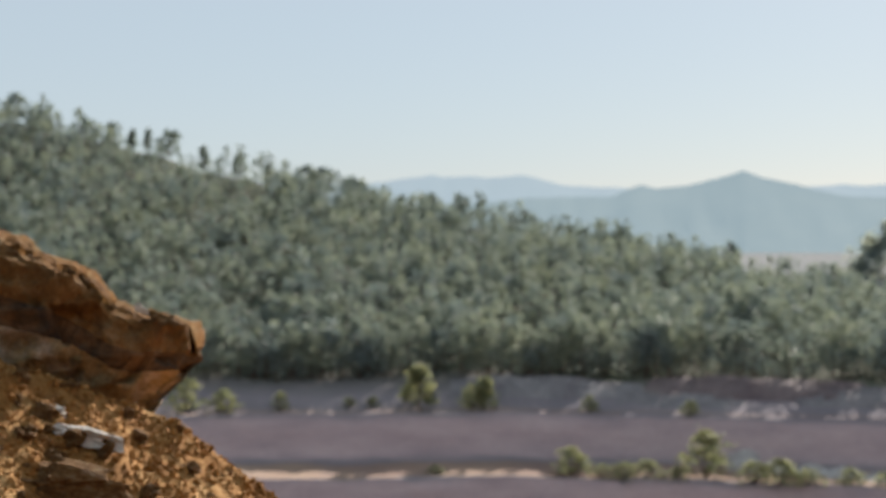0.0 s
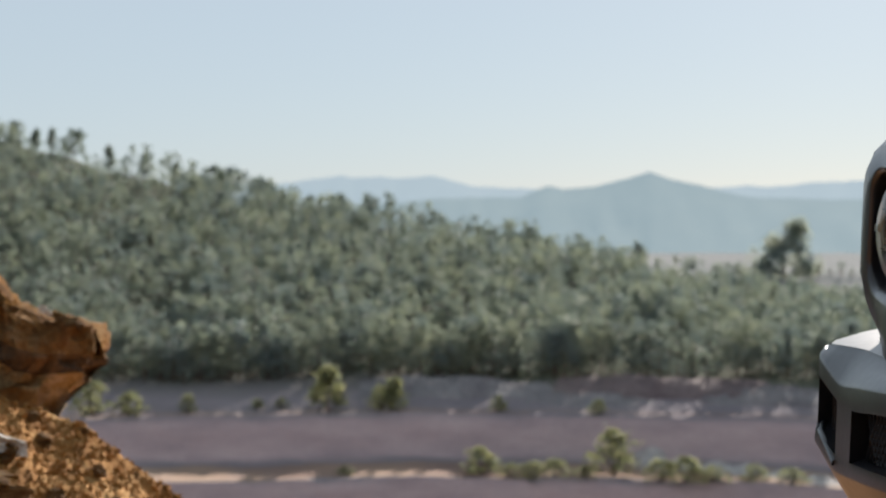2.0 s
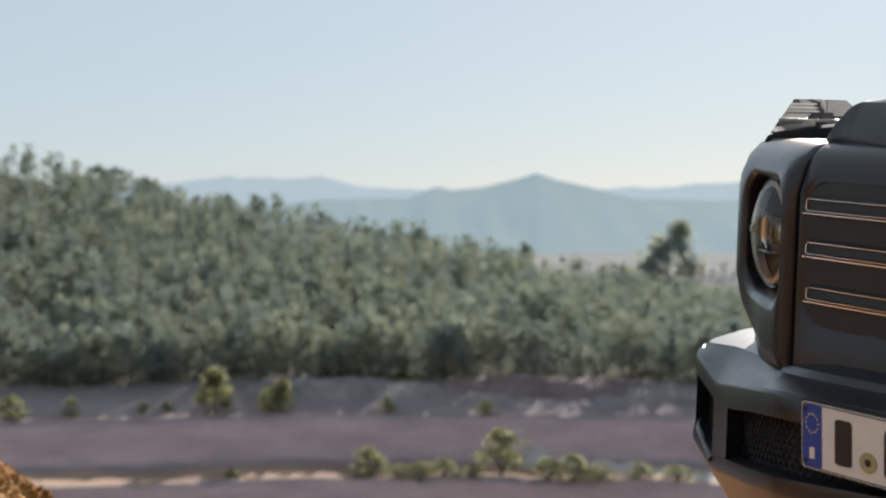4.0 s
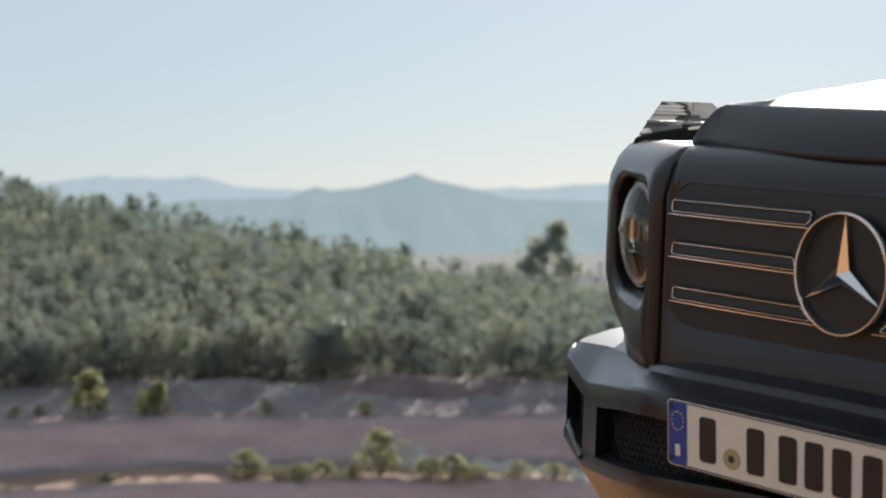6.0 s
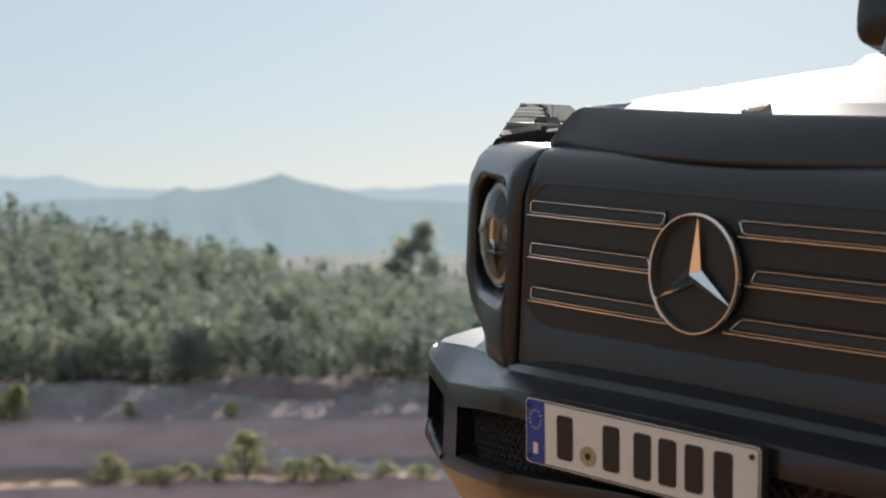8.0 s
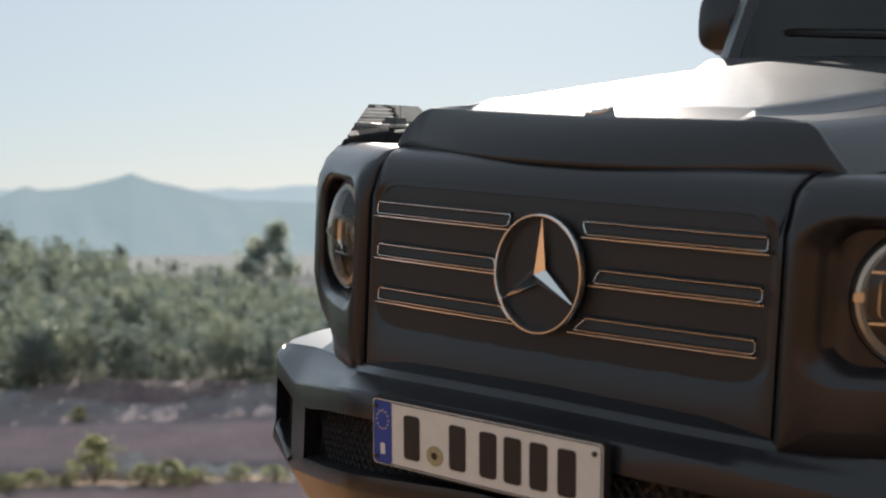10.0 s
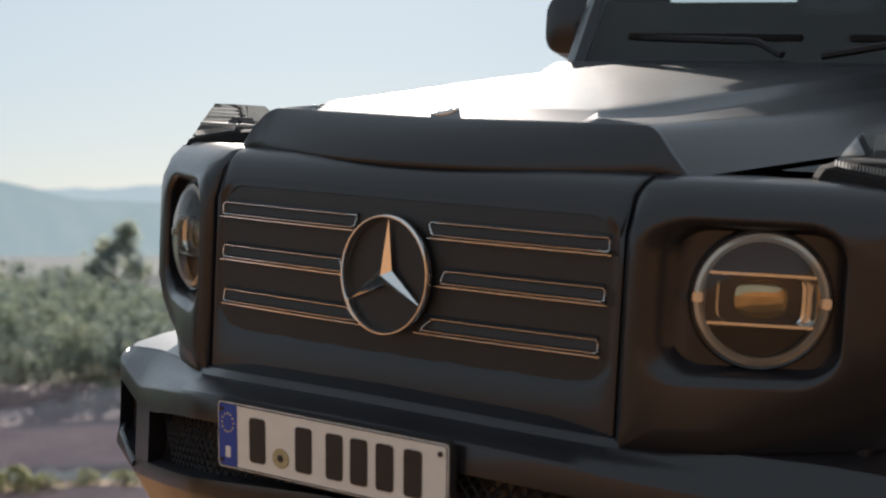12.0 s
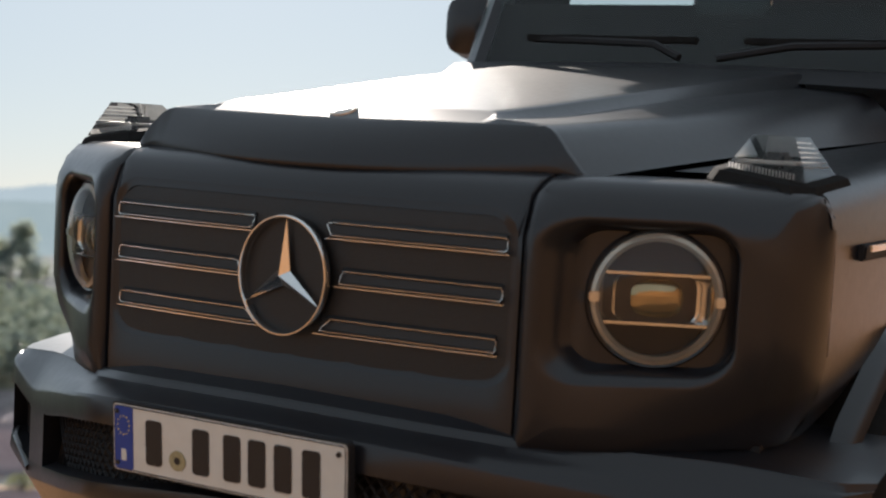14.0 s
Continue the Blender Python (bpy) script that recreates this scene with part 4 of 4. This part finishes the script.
def headlamp_corner(side):
    bm = bmesh.new()
    cy = lambda d: (lambda x, z: corner_y(x, z) + d)
    flat = lambda v: (lambda x, z: v)
    loops = [rrect(0.412, 0.792, -0.22, 0.205, 0.014, flat(0.262), n=8), rrect(0.412, 0.791, -0.22, 0.204, 0.014, lambda x, z: min(corner_y(x, z) + 0.04, 0.245), n=8), rrect(0.412, 0.786, -0.215, 0.201, 0.014, cy(0.018), n=8),
             rrect(0.4125, 0.774, -0.21, 0.194, 0.014, cy(0.006), n=8), rrect(0.4145, 0.752, -0.205, 0.180, 0.014, cy(0.0), n=8), rrect(0.424, 0.736, -0.17, 0.165, 0.05, cy(0.0), n=8), rrect(0.434, 0.698, -0.110, 0.148, 0.060, cy(0.0), n=8), rrect(0.440, 0.694, -0.104, 0.143, 0.058, cy(0.002), n=8),
             rrect(0.447, 0.690, -0.097, 0.138, 0.055, cy(0.007), n=8), rrect(0.453, 0.687, -0.091, 0.133, 0.052, cy(0.016), n=8), rrect(0.458, 0.685, -0.086, 0.129, 0.050, lambda x, z: min(corner_y(x, z) + 0.028, 0.068 + 0.62 * (x - 0.572)), n=8), rrect(0.464, 0.682, -0.080, 0.124, 0.046, lambda x, z: 0.072 + 0.62 * (x - 0.572), n=8)]
    loft(bm, [mirrored(l, side) for l in loops], True, (False, True))
    return cpart("headlamp_surround", bm, PAINT, label="painted corner with a recessed headlamp bay", smooth=50)


def headlamp(side):
    c = Vector((side * 0.578, 0.066, 0.024))
    R = 0.103
    turn = Matrix.Translation(c) @ Matrix.Rotation(radians(side * 29), 4, "Z") @ Matrix.Translation(-c)
    lamp = None

    def lpart(name, bm, *rest):
        bm.transform(turn)
        return cpart(name, bm, *rest)

    def ringmesh(profile, n=56):
        b = bmesh.new()
        rows = [[c + Vector((r * math.sin(t), y, r * math.cos(t))) for r, y in profile] for t in (2 * math.pi * i / n for i in range(n))]
        rows.append(rows[0])
        loft(b, rows, closed=False)
        bmesh.ops.remove_doubles(b, verts=b.verts[:], dist=1e-6)
        return b
    lamp = lpart("headlamp", ringmesh([(R + 0.006, 0.045), (R + 0.006, 0.004), (R + 0.002, -0.003), (R - 0.002, -0.002), (R - 0.003, 0.01), (0.06, 0.03), (0.001, 0.045)]), LAMP_BLACK, None, "round headlamp with a bright ring and clear lens")
    lpart("light_ring", ringmesh([(R - 0.002, 0.006), (R - 0.003, -0.008), (R - 0.009, -0.012), (R - 0.015, -0.008), (R - 0.016, 0.008)]), RING, lamp, "pale ring round the lens")
    lpart("lens", ringmesh([(R - 0.004, -0.009), (R * 0.8, -0.020), (R * 0.55, -0.027), (R * 0.28, -0.031), (0.0005, -0.032)]), LENS, lamp, "clear domed lens").visible_shadow = False
    # the bright bowl between two bars
    bm = bmesh.new()
    rows = []
    for j, (w, h, y) in enumerate(((0.087, 0.037, -0.004), (0.082, 0.0365, 0.004), (0.070, 0.036, 0.012), (0.066, 0.036, 0.004), (0.062, 0.036, 0.005), (0.056, 0.0355, 0.018), (0.050, 0.035, 0.012), (0.044, 0.034, 0.030))):
        rows.append([c + p for p in rrect(-w, w, -h, h, min(0.018, h * 0.6), lambda x, z, yy=y: yy, n=5, side=4)])
    loft(bm, rows)
    lpart("reflector", bm, CHROME, lamp, "polished reflector bowl")
    bm = bmesh.new()
    bmesh.ops.create_uvsphere(bm, u_segments=28, v_segments=14, radius=1.0)
    for v in bm.verts:
        v.co = c + Vector((math.copysign(abs(v.co.x) ** 0.7, v.co.x) * 0.047, 0.022 + v.co.y * 0.024, math.copysign(abs(v.co.z) ** 0.7, v.co.z) * 0.0335))
    # the gold tint paints in the warm reflection of the ground
    lpart("projector", bm, plain("amber_reflection_glass", (0.42, 0.33, 0.19), 0.10, 0.85), lamp, "dark projector lens")
    for z in (0.038, -0.038):
        bm = bmesh.new()
        ln = math.sqrt(0.088 ** 2 - z * z)
        box(bm, (c.x - ln, c.y - 0.010, c.z + z - 0.0022), (c.x + ln, c.y + 0.02, c.z + z + 0.0022), 0.001)
        lpart("lamp_bar", bm, CHROME, lamp)
    for s in (-1, 1):
        bm = bmesh.new()
        box(bm, (c.x + s * 0.095 - 0.008, c.y - 0.0155, c.z - 0.008), (c.x + s * 0.095 + 0.008, c.y - 0.004, c.z + 0.008), 0.002)
        lpart("ring_clip", bm, SATIN, lamp)


def indicator(side):
    fz = lambda y: 0.204 + 0.075 * max(0, y - 0.14)
    tip = lambda x: -0.020 * max(0.0, (x - 0.61) / 0.13)          # the housing tips outwards
    bm = bmesh.new()
    loops = []
    for x0, x1, y0, y1, dz in ((0.588, 0.766, 0.195, 0.44, -0.016), (0.588, 0.766, 0.195, 0.44, 0.000), (0.596, 0.760, 0.202, 0.43, 0.016), (0.610, 0.750, 0.212, 0.41, 0.021)):
        loops.append([Vector((side * x, y, fz(y) + dz + tip(x))) for x, y in ((x0 + 0.02, y0), (x1 - 0.03, y0), (x1, y0 + 0.04), (x1, y1), (x0, y1), (x0, y0 + 0.03))])
    loft(bm, loops, True, (True, True))
    ind = cpart("turn_signal", bm, RUBBER, label="clear turn signal on a black base", smooth=20)

    def shell(grow, z0, z1):
        rows = []
        for t in np.linspace(0, 1, 9):
            x0, x1 = 0.616 + 0.032 * t + grow, 0.747 - 0.030 * t - grow
            y0, y1 = 0.216 + 0.032 * t + grow, 0.400 - 0.06 * t - grow
            z = z0 + (z1 - z0) * t
            step = 0.0012 if int(round(t * 8)) % 2 else 0.0
            rows.append([Vector((side * x, y, z + (1 - t) * tip(x) * (0.8 if y < 0.3 else 0.2))) for x, y in ((x0 + 0.01, y0), (x1 - 0.012 - step, y0), (x1 - step, y0 + 0.014), (x1 - step, y1), (x0, y1), (x0, y0 + 0.01))])
        return rows
    bm = bmesh.new()
    loft(bm, shell(0, 0.228, 0.282), True, (False, True))
    lens = cpart("signal_lens", bm, LENS, ind, "clear ribbed lens", smooth=15)
    lens.visible_shadow = False
    bm = bmesh.new()
    box(bm, (min(side * 0.660, side * 0.695), 0.275, 0.224), (max(side * 0.660, side * 0.695), 0.33, 0.256), 0.006)
    cpart("bulb_holder", bm, PLASTIC, ind)
    bm = bmesh.new()
    box(bm, (min(side * 0.630, side * 0.732), 0.232, 0.236), (max(side * 0.630, side * 0.732), 0.375, 0.2425), 0.002)
    cpart("reflector", bm, plain("grey_reflector", (0.24, 0.24, 0.235), 0.25), ind, "grey plastic reflector")
    for k in range(6):
        bm = bmesh.new()
        z = 0.235 + 0.0075 * k
        t = (z - 0.228) / 0.054
        xo = 0.745 - 0.030 * t
        box(bm, (min(side * (xo - 0.002), side * xo), 0.235 + 0.03 * t, z - 0.0007), (max(side * (xo - 0.002), side * xo), 0.385 - 0.06 * t, z + 0.0007))
        cpart("lens_rib", bm, FROST, ind)
    for k in range(20):
        bm = bmesh.new()
        x = 0.624 + 0.0055 * k
        box(bm, (min(side * x, side * (x + 0.0022)), 0.219, 0.229 + 0.8 * tip(x)), (max(side * x, side * (x + 0.0022)), 0.222, 0.239 + 0.8 * tip(x)))
        cpart("lens_tooth", bm, FROST, ind)


def fender(side):
    bm = bmesh.new()
    rows = []
    for y in np.linspace(0.265, 1.46, 15):
        s = 0.075 * (y - 0.14)
        low = float(np.interp(y, [0.265, 0.34, 0.58, 1.05, 1.35, 1.46], [-0.22, -0.20, -0.07, -0.06, -0.2, -0.3]))
        rows.append([Vector((side * x, y, z)) for x, z in ((0.43 + 0.137 * (y - 0.1), 0.17 + s), (0.464 + 0.137 * (y - 0.1), 0.198 + s), (0.50 + 0.11 * (y - 0.1), 0.206 + s), (0.60 + 0.06 * (y - 0.1), 0.207 + s), (0.70, 0.205 + s), (0.745, 0.198 + s), (0.772, 0.180 + s), (0.787, 0.15 + s), (0.792, 0.1), *((0.792 - 2.2 * max(0.0, -0.05 - zz) ** 2, zz) for zz in (0.1 + (low - 0.1) * q for q in (0.25, 0.5, 0.7, 0.85, 1.0))))])
    loft(bm, rows, closed=False)
    f = cpart("front_wing", bm, PAINT, smooth=40)
    bm = bmesh.new()
    arch = [(0.355, -0.232), (0.385, -0.203), (0.60, -0.094), (0.66, -0.066), (1.0, -0.064), (1.08, -0.084), (1.42, -0.29)]
    rows = []
    for y, z in arch:
        d = Vector((0, y - 0.75, z + 0.75)).normalized()
        p = Vector((0, y, z))
        rows.append([p + Vector((side * 0.785, 0, 0)) + d * 0.026, p + Vector((side * 0.806, 0, 0)) + d * 0.016, p + Vector((side * 0.818, 0, 0)) + d * 0.005, p + Vector((side * 0.826, 0, 0)) - d * 0.01, p + Vector((side * 0.815, 0, 0)) - d * 0.018, p + Vector((side * 0.785, 0, 0)) - d * 0.018])
    loft(bm, rows, True, (True, True))
    cpart("wheel_arch", bm, PAINT, f, "angular flared arch edge")
    bm = bmesh.new()
    box(bm, (min(side * 0.789, side * 0.806), 0.40, 0.085), (max(side * 0.789, side * 0.806), 0.70, 0.112), 0.004)
    t = cpart("side_trim", bm, PLASTIC, f)
    bm = bmesh.new()
    box(bm, (min(side * 0.804, side * 0.812), 0.415, 0.100), (max(side * 0.804, side * 0.812), 0.69, 0.111), 0.002)
    cpart("trim_strip", bm, CHROME, t, "chrome strip")


for side in (-1, 1):
    headlamp_corner(side)
    headlamp(side)
    fender(side)
    indicator(side)


# bumper ------------------------------------------------------------------
def bumper():
    st = [0, 0.06, 0.12, 0.18, 0.24, 0.30, 0.34, 0.38, 0.42, 0.46, 0.50, 0.54, 0.58, 0.598, 0.602, 0.63, 0.66, 0.68, 0.687, 0.693, 0.698, 0.702, 0.74, 0.78, 0.82, 0.838, 0.842, 0.86, 0.872]
    K = [0, 0.30, 0.45, 0.58, 0.69, 0.86]
    soft = lambda x, k, v: sum(float(np.interp(abs(x + d), k, v)) for d in (-0.03, -0.015, 0, 0.015, 0.03)) / 5     # rounded bends
    F = lambda x: soft(x, K + [0.875], [-0.222, -0.205, -0.118, -0.030, 0.046, 0.160, 0.24])
    ip = lambda x, v: soft(x, K, v)
    bm = bmesh.new()
    secs = []
    for x in [-v for v in st[:0:-1]] + st:
        a = abs(x)
        f = F(a)
        step = f + ip(a, [0.072, 0.072, 0.062, 0.055, 0.048, 0.018])
        zs = ip(a, [-0.180, -0.186, -0.203, -0.213, -0.221, -0.243])
        z3 = ip(a, [-0.210, -0.218, -0.243, -0.268, -0.292, -0.255])
        zl = ip(a, [-0.360, -0.388, -0.415, -0.440, -0.462, -0.43])
        deep = 0.05 * (1 if a < 0.6 or 0.7 < a < 0.84 else 0.0)
        zo = ip(a, [-0.250, -0.256, -0.281, -0.311, -0.322, -0.29])
        zu = zl + 0.03
        prof = [(step + 0.30, zs + 0.03), (step + 0.10, zs + 0.016), (step + 0.012, zs + 0.003), (step + 0.009, zs - 0.004), (step + 0.006, zs - 0.004), (step + 0.004, zs + 0.001), (step - 0.003, zs - 0.008), (0.55 * step + 0.45 * f, 0.6 * zs + 0.4 * z3), (f + 0.004, z3 + 0.008), (f, z3), (f, zo), (f + deep, zo - 0.004), (f + deep, zu + 0.004), (f, zu), (f - 0.004, zl + 0.006), (f - 0.002, zl), (f + 0.05, zl - 0.07), (f + 0.10, zl - 0.11), (f + 0.35, zl - 0.12)]
        secs.append([Vector((x * (1 + 0.022 * smoothstep(0.6, 0.86, a)), y, z)) for y, z in prof])
    loft(bm, secs, closed=False)
    b = cpart("bumper", bm, PAINT, label="satin black bumper with a mesh lower intake", smooth=34)
    for x0, x1 in ((-0.58, -0.02), (0.02, 0.58)):
        bm = bmesh.new()
        n = 26
        for i in range(n + 5):
            for d in (-1, 1):
                xa = x0 + (x1 - x0) * i / n
                xb = xa + d * 0.085
                if not (x0 <= xa <= x1 and x0 <= xb <= x1):
                    continue
                top, low = (lambda v: ip(abs(v), [-0.250, -0.256, -0.281, -0.311, -0.322, -0.29])), (lambda v: ip(abs(v), [-0.330, -0.358, -0.385, -0.410, -0.43, -0.40]))
                xm = (xa + xb) / 2
                tube(bm, [(xa, F(abs(xa)) + 0.035, low(xa)), (xm, F(abs(xm)) + 0.032, (top(xm) + low(xm)) / 2), (xb, F(abs(xb)) + 0.035, top(xb))], 0.0030, sides=4)
        cpart("mesh_grille", bm, PLASTIC, b, "black diamond mesh")
    for s in (-1, 1):
        bm = bmesh.new()
        for i in range(6):
            x = s * (0.715 + 0.021 * i)
            tube(bm, [(x, F(abs(x)) + 0.03, -0.425), (x, F(abs(x)) + 0.03, -0.30)], 0.0035, sides=4)
        cpart("side_grille", bm, PLASTIC, b)
        bm = bmesh.new()
        tube(bm, [(s * x, F(x) - 0.004, float(np.interp(x, [0.69, 0.86], [-0.446, -0.402]))) for x in (0.70, 0.74, 0.78, 0.82, 0.85)], 0.007, sides=8)
        cpart("intake_lip", bm, PAINT, b)
    bm = bmesh.new()
    box(bm, (-0.74, 0.16, -0.55), (0.74, 0.30, -0.20), 0.02)
    cpart("bumper_core", bm, PLASTIC, b)
    return b


bumper()


# plate -------------------------------------------------------------------
PW, PH = 0.456, 0.110
PLATE_M = Matrix.Translation((0.0045, -0.232, -0.262)) @ Matrix.Rotation(radians(4.3), 4, "X")


def plate_part(name, bm, mat, parent, label="", smooth=30):
    bm.transform(PLATE_M)
    return cpart(name, bm, mat, parent, label, smooth)


def slab(w, h, r, y0, y1, cx=0.0, cz=0.0, n=5):
    bm = bmesh.new()
    loft(bm, [rrect(cx - w / 2, cx + w / 2, cz - h / 2, cz + h / 2, r, lambda x, z, q=q: q, n=n, side=2) for q in (y1, y0)], True, (True, True))
    return bm


holder = plate_part("plate_holder", slab(PW + 0.006, PH + 0.006, 0.008, -0.003, 0.012), PLASTIC, car, "white plate with blue band in a black holder")
plate_part("plate", slab(PW, PH, 0.007, -0.0045, -0.003), WHITE, holder)
bm = bmesh.new()
tube(bm, rrect(-PW / 2 + 0.0025, PW / 2 - 0.0025, -PH / 2 + 0.0025, PH / 2 - 0.0025, 0.006, lambda x, z: -0.0048, n=5, side=2), 0.0011, closed=True, sides=4)
plate_part("plate_border", bm, INK, holder)
plate_part("blue_band", slab(0.038, PH - 0.006, 0.004, -0.0056, -0.0045, -PW / 2 + 0.0225), BLUE, holder, "blue band")
STAR = plain("pale_yellow_print", (0.7, 0.6, 0.15), 0.5)
for k in range(12):
    t = 2 * math.pi * k / 12
    bm = bmesh.new()
    disc(bm, (-PW / 2 + 0.0225 + 0.0125 * math.sin(t), -0.006, 0.021 + 0.0155 * math.cos(t)), 0.0014, 0.001, 8)
    plate_part("star_dot", bm, STAR, holder)
plate_part("plate_mark", slab(0.010, 0.019, 0.001, -0.0064, -0.0056, -PW / 2 + 0.0225, -0.028, 2), WHITE, holder)
for u in (0.187, 0.397, 0.532, 0.637, 0.745, 0.860):
    plate_part("plate_mark", slab(0.033, 0.074, 0.006, -0.0062, -0.0045, PW * (u - 0.5), 0.0, 3), INK, holder)
bm = bmesh.new()
disc(bm, (PW * (0.294 - 0.5), -0.0055, -0.021), 0.0165, 0.0014, 32)
seal = plate_part("seal", bm, GOLD, holder, "small round gold seal")
bm = bmesh.new()
disc(bm, (PW * (0.294 - 0.5), -0.0064, -0.021), 0.006, 0.0008, 12)
plate_part("seal_mark", bm, INK, seal)
for x, z in ((PW / 2 - 0.014, PH / 2 - 0.016), (-PW / 2 + 0.009, PH / 2 - 0.012), (-PW / 2 + 0.009, -PH / 2 + 0.012)):
    bm = bmesh.new()
    disc(bm, (x, -0.0058, z), 0.0042, 0.003, 14)
    plate_part("plate_screw", bm, INK, holder)


# cabin, wheels and the rest of the body --------------------------------------
def cabin():
    bm = bmesh.new()
    for y0, y1, z0, z1 in ((1.62, 4.35, -0.45, 0.40), (1.47, 1.70, -0.45, 0.33)):
        box(bm, (-0.79, y0, z0), (0.79, y1, z1), 0.03)
        box(bm, (-0.69, 1.72, 0.40), (0.69, 4.30, 0.60), 0.02)
    box(bm, (-0.70, 0.25, -0.50), (0.70, 1.5, -0.12), 0.02)
    body = cpart("body", bm, PAINT)
    bm = bmesh.new()
    loft(bm, [[Vector((x, y, z + 0.02 * (1 - (x / 0.8) ** 2))) for x in np.linspace(-0.58, 0.60, 9)] for y, z in ((1.36, 0.40), (1.44, 0.435), (1.54, 0.445), (1.64, 0.445))], closed=False)
    cpart("cowl", bm, PLASTIC, body)
    for s in (-1, 1):
        bm = bmesh.new()
        loft(bm, [[Vector((s * x, y + dy, z)) for x, y in ((0.575, 0.0), (0.605, -0.01), (0.645, 0.02), (0.69, 0.10), (0.62, 0.09))] for dy, z in ((1.58, 0.42), (1.68, 0.60), (1.80, 0.8), (1.90, 0.98))], True, (True, True))
        cpart("pillar", bm, PAINT, body)
        for y0, y1 in ((2.02, 2.40), (3.64, 4.34)):
            bm = bmesh.new()
            box(bm, (min(s * 0.70, s * 0.745), y0, 0.40), (max(s * 0.70, s * 0.745), y1, 0.98), 0.01)
            cpart("pillar", bm, PAINT, body)
        bm = bmesh.new()
        loft(bm, [[Vector((s * (0.735 + 0.8 * w * math.copysign(abs(math.cos(t)) ** 0.6, math.cos(t))), y + 0.20, 0.575 + h * math.copysign(abs(math.sin(t)) ** 0.6, math.sin(t)))) for t in (2 * math.pi * k / 24 for k in range(24))] for y, w, h in ((1.56, 0.05, 0.04), (1.58, 0.095, 0.085), (1.66, 0.11, 0.10), (1.72, 0.105, 0.095))], True, (True, True))
        mir = cpart("door_mirror", bm, PAINT, body)
        bm = bmesh.new()
        box(bm, (min(s * 0.66, s * 0.76), 1.80, 0.49), (max(s * 0.66, s * 0.76), 1.88, 0.54), 0.01)
        cpart("mirror_arm", bm, PLASTIC, mir)
    bm = bmesh.new()
    box(bm, (-0.745, 1.85, 0.975), (0.745, 4.35, 1.02), 0.015)
    cpart("roof", bm, PAINT, body)
    bm = bmesh.new()
    loft(bm, [[Vector((x, y - 0.04 * (1 - (x / 0.68) ** 2), z)) for x in np.linspace(-0.63, 0.63, 11)] for y, z in ((1.60, 0.43), (1.72, 0.66), (1.91, 0.985))], closed=False)
    g = cpart("windscreen", bm, WINDOW, body, "clear windscreen")
    g.visible_shadow = False
    for s in (-1, 1):
        bm = bmesh.new()
        tube(bm, [(s * 0.05 + 0.1, 1.46, 0.475), (s * 0.18 + 0.15, 1.49, 0.51), (s * 0.50 + 0.12, 1.51, 0.52)], 0.010, sides=6)
        wip = cpart("wiper", bm, PLASTIC, body)
        bm = bmesh.new()
        box(bm, (s * 0.30 - 0.22 + 0.12, 1.50, 0.512), (s * 0.30 + 0.26 + 0.12, 1.52, 0.530), 0.004)
        cpart("wiper_blade", bm, RUBBER, wip)
    bm = bmesh.new()
    box(bm, (-0.64, 1.70, 0.30), (0.64, 2.1, 0.632), 0.03)
    cpart("dashboard", bm, LINING, body)
    bm = bmesh.new()
    box(bm, (-0.01, 1.72, 0.60), (0.19, 1.75, 0.72), 0.008)
    cpart("display", bm, LAMP_BLACK, body)
    bm = bmesh.new()
    box(bm, (-0.70, 4.24, 0.40), (0.70, 4.34, 0.98), 0.02)
    cpart("tailgate", bm, PAINT, body)
    for s in (-1, 1):
        bm = bmesh.new()
        box(bm, (s * 0.36 - 0.24, 2.55, 0.0), (s * 0.36 + 0.24, 2.72, 0.62), 0.05)
        cpart("seat", bm, LINING, body)
    for s in (-1, 1):
        for y in (0.78, 3.62):
            bm = bmesh.new()
            rows = []
            for r, x in ((0.23, 0.60), (0.34, 0.60), (0.385, 0.625), (0.40, 0.66), (0.40, 0.78), (0.385, 0.815), (0.34, 0.83), (0.24, 0.82)):
                rows.append([Vector((s * x, y + r * math.sin(t), -0.55 + r * math.cos(t))) for t in (2 * math.pi * k / 40 for k in range(40))])
            loft(bm, rows)
            wheel = cpart("wheel", bm, RUBBER, label="black off-road wheel")
            bm = bmesh.new()
            disc(bm, (s * 0.80, y, -0.55), 0.235, 0.03, 32, "x")
            for k in range(5):
                t = 2 * math.pi * k / 5
                tube(bm, [(s * 0.82, y, -0.55), (s * 0.82, y + 0.21 * math.sin(t), -0.55 + 0.21 * math.cos(t))], 0.03, sides=6)
            cpart("rim", bm, SATIN, wheel)


cabin()
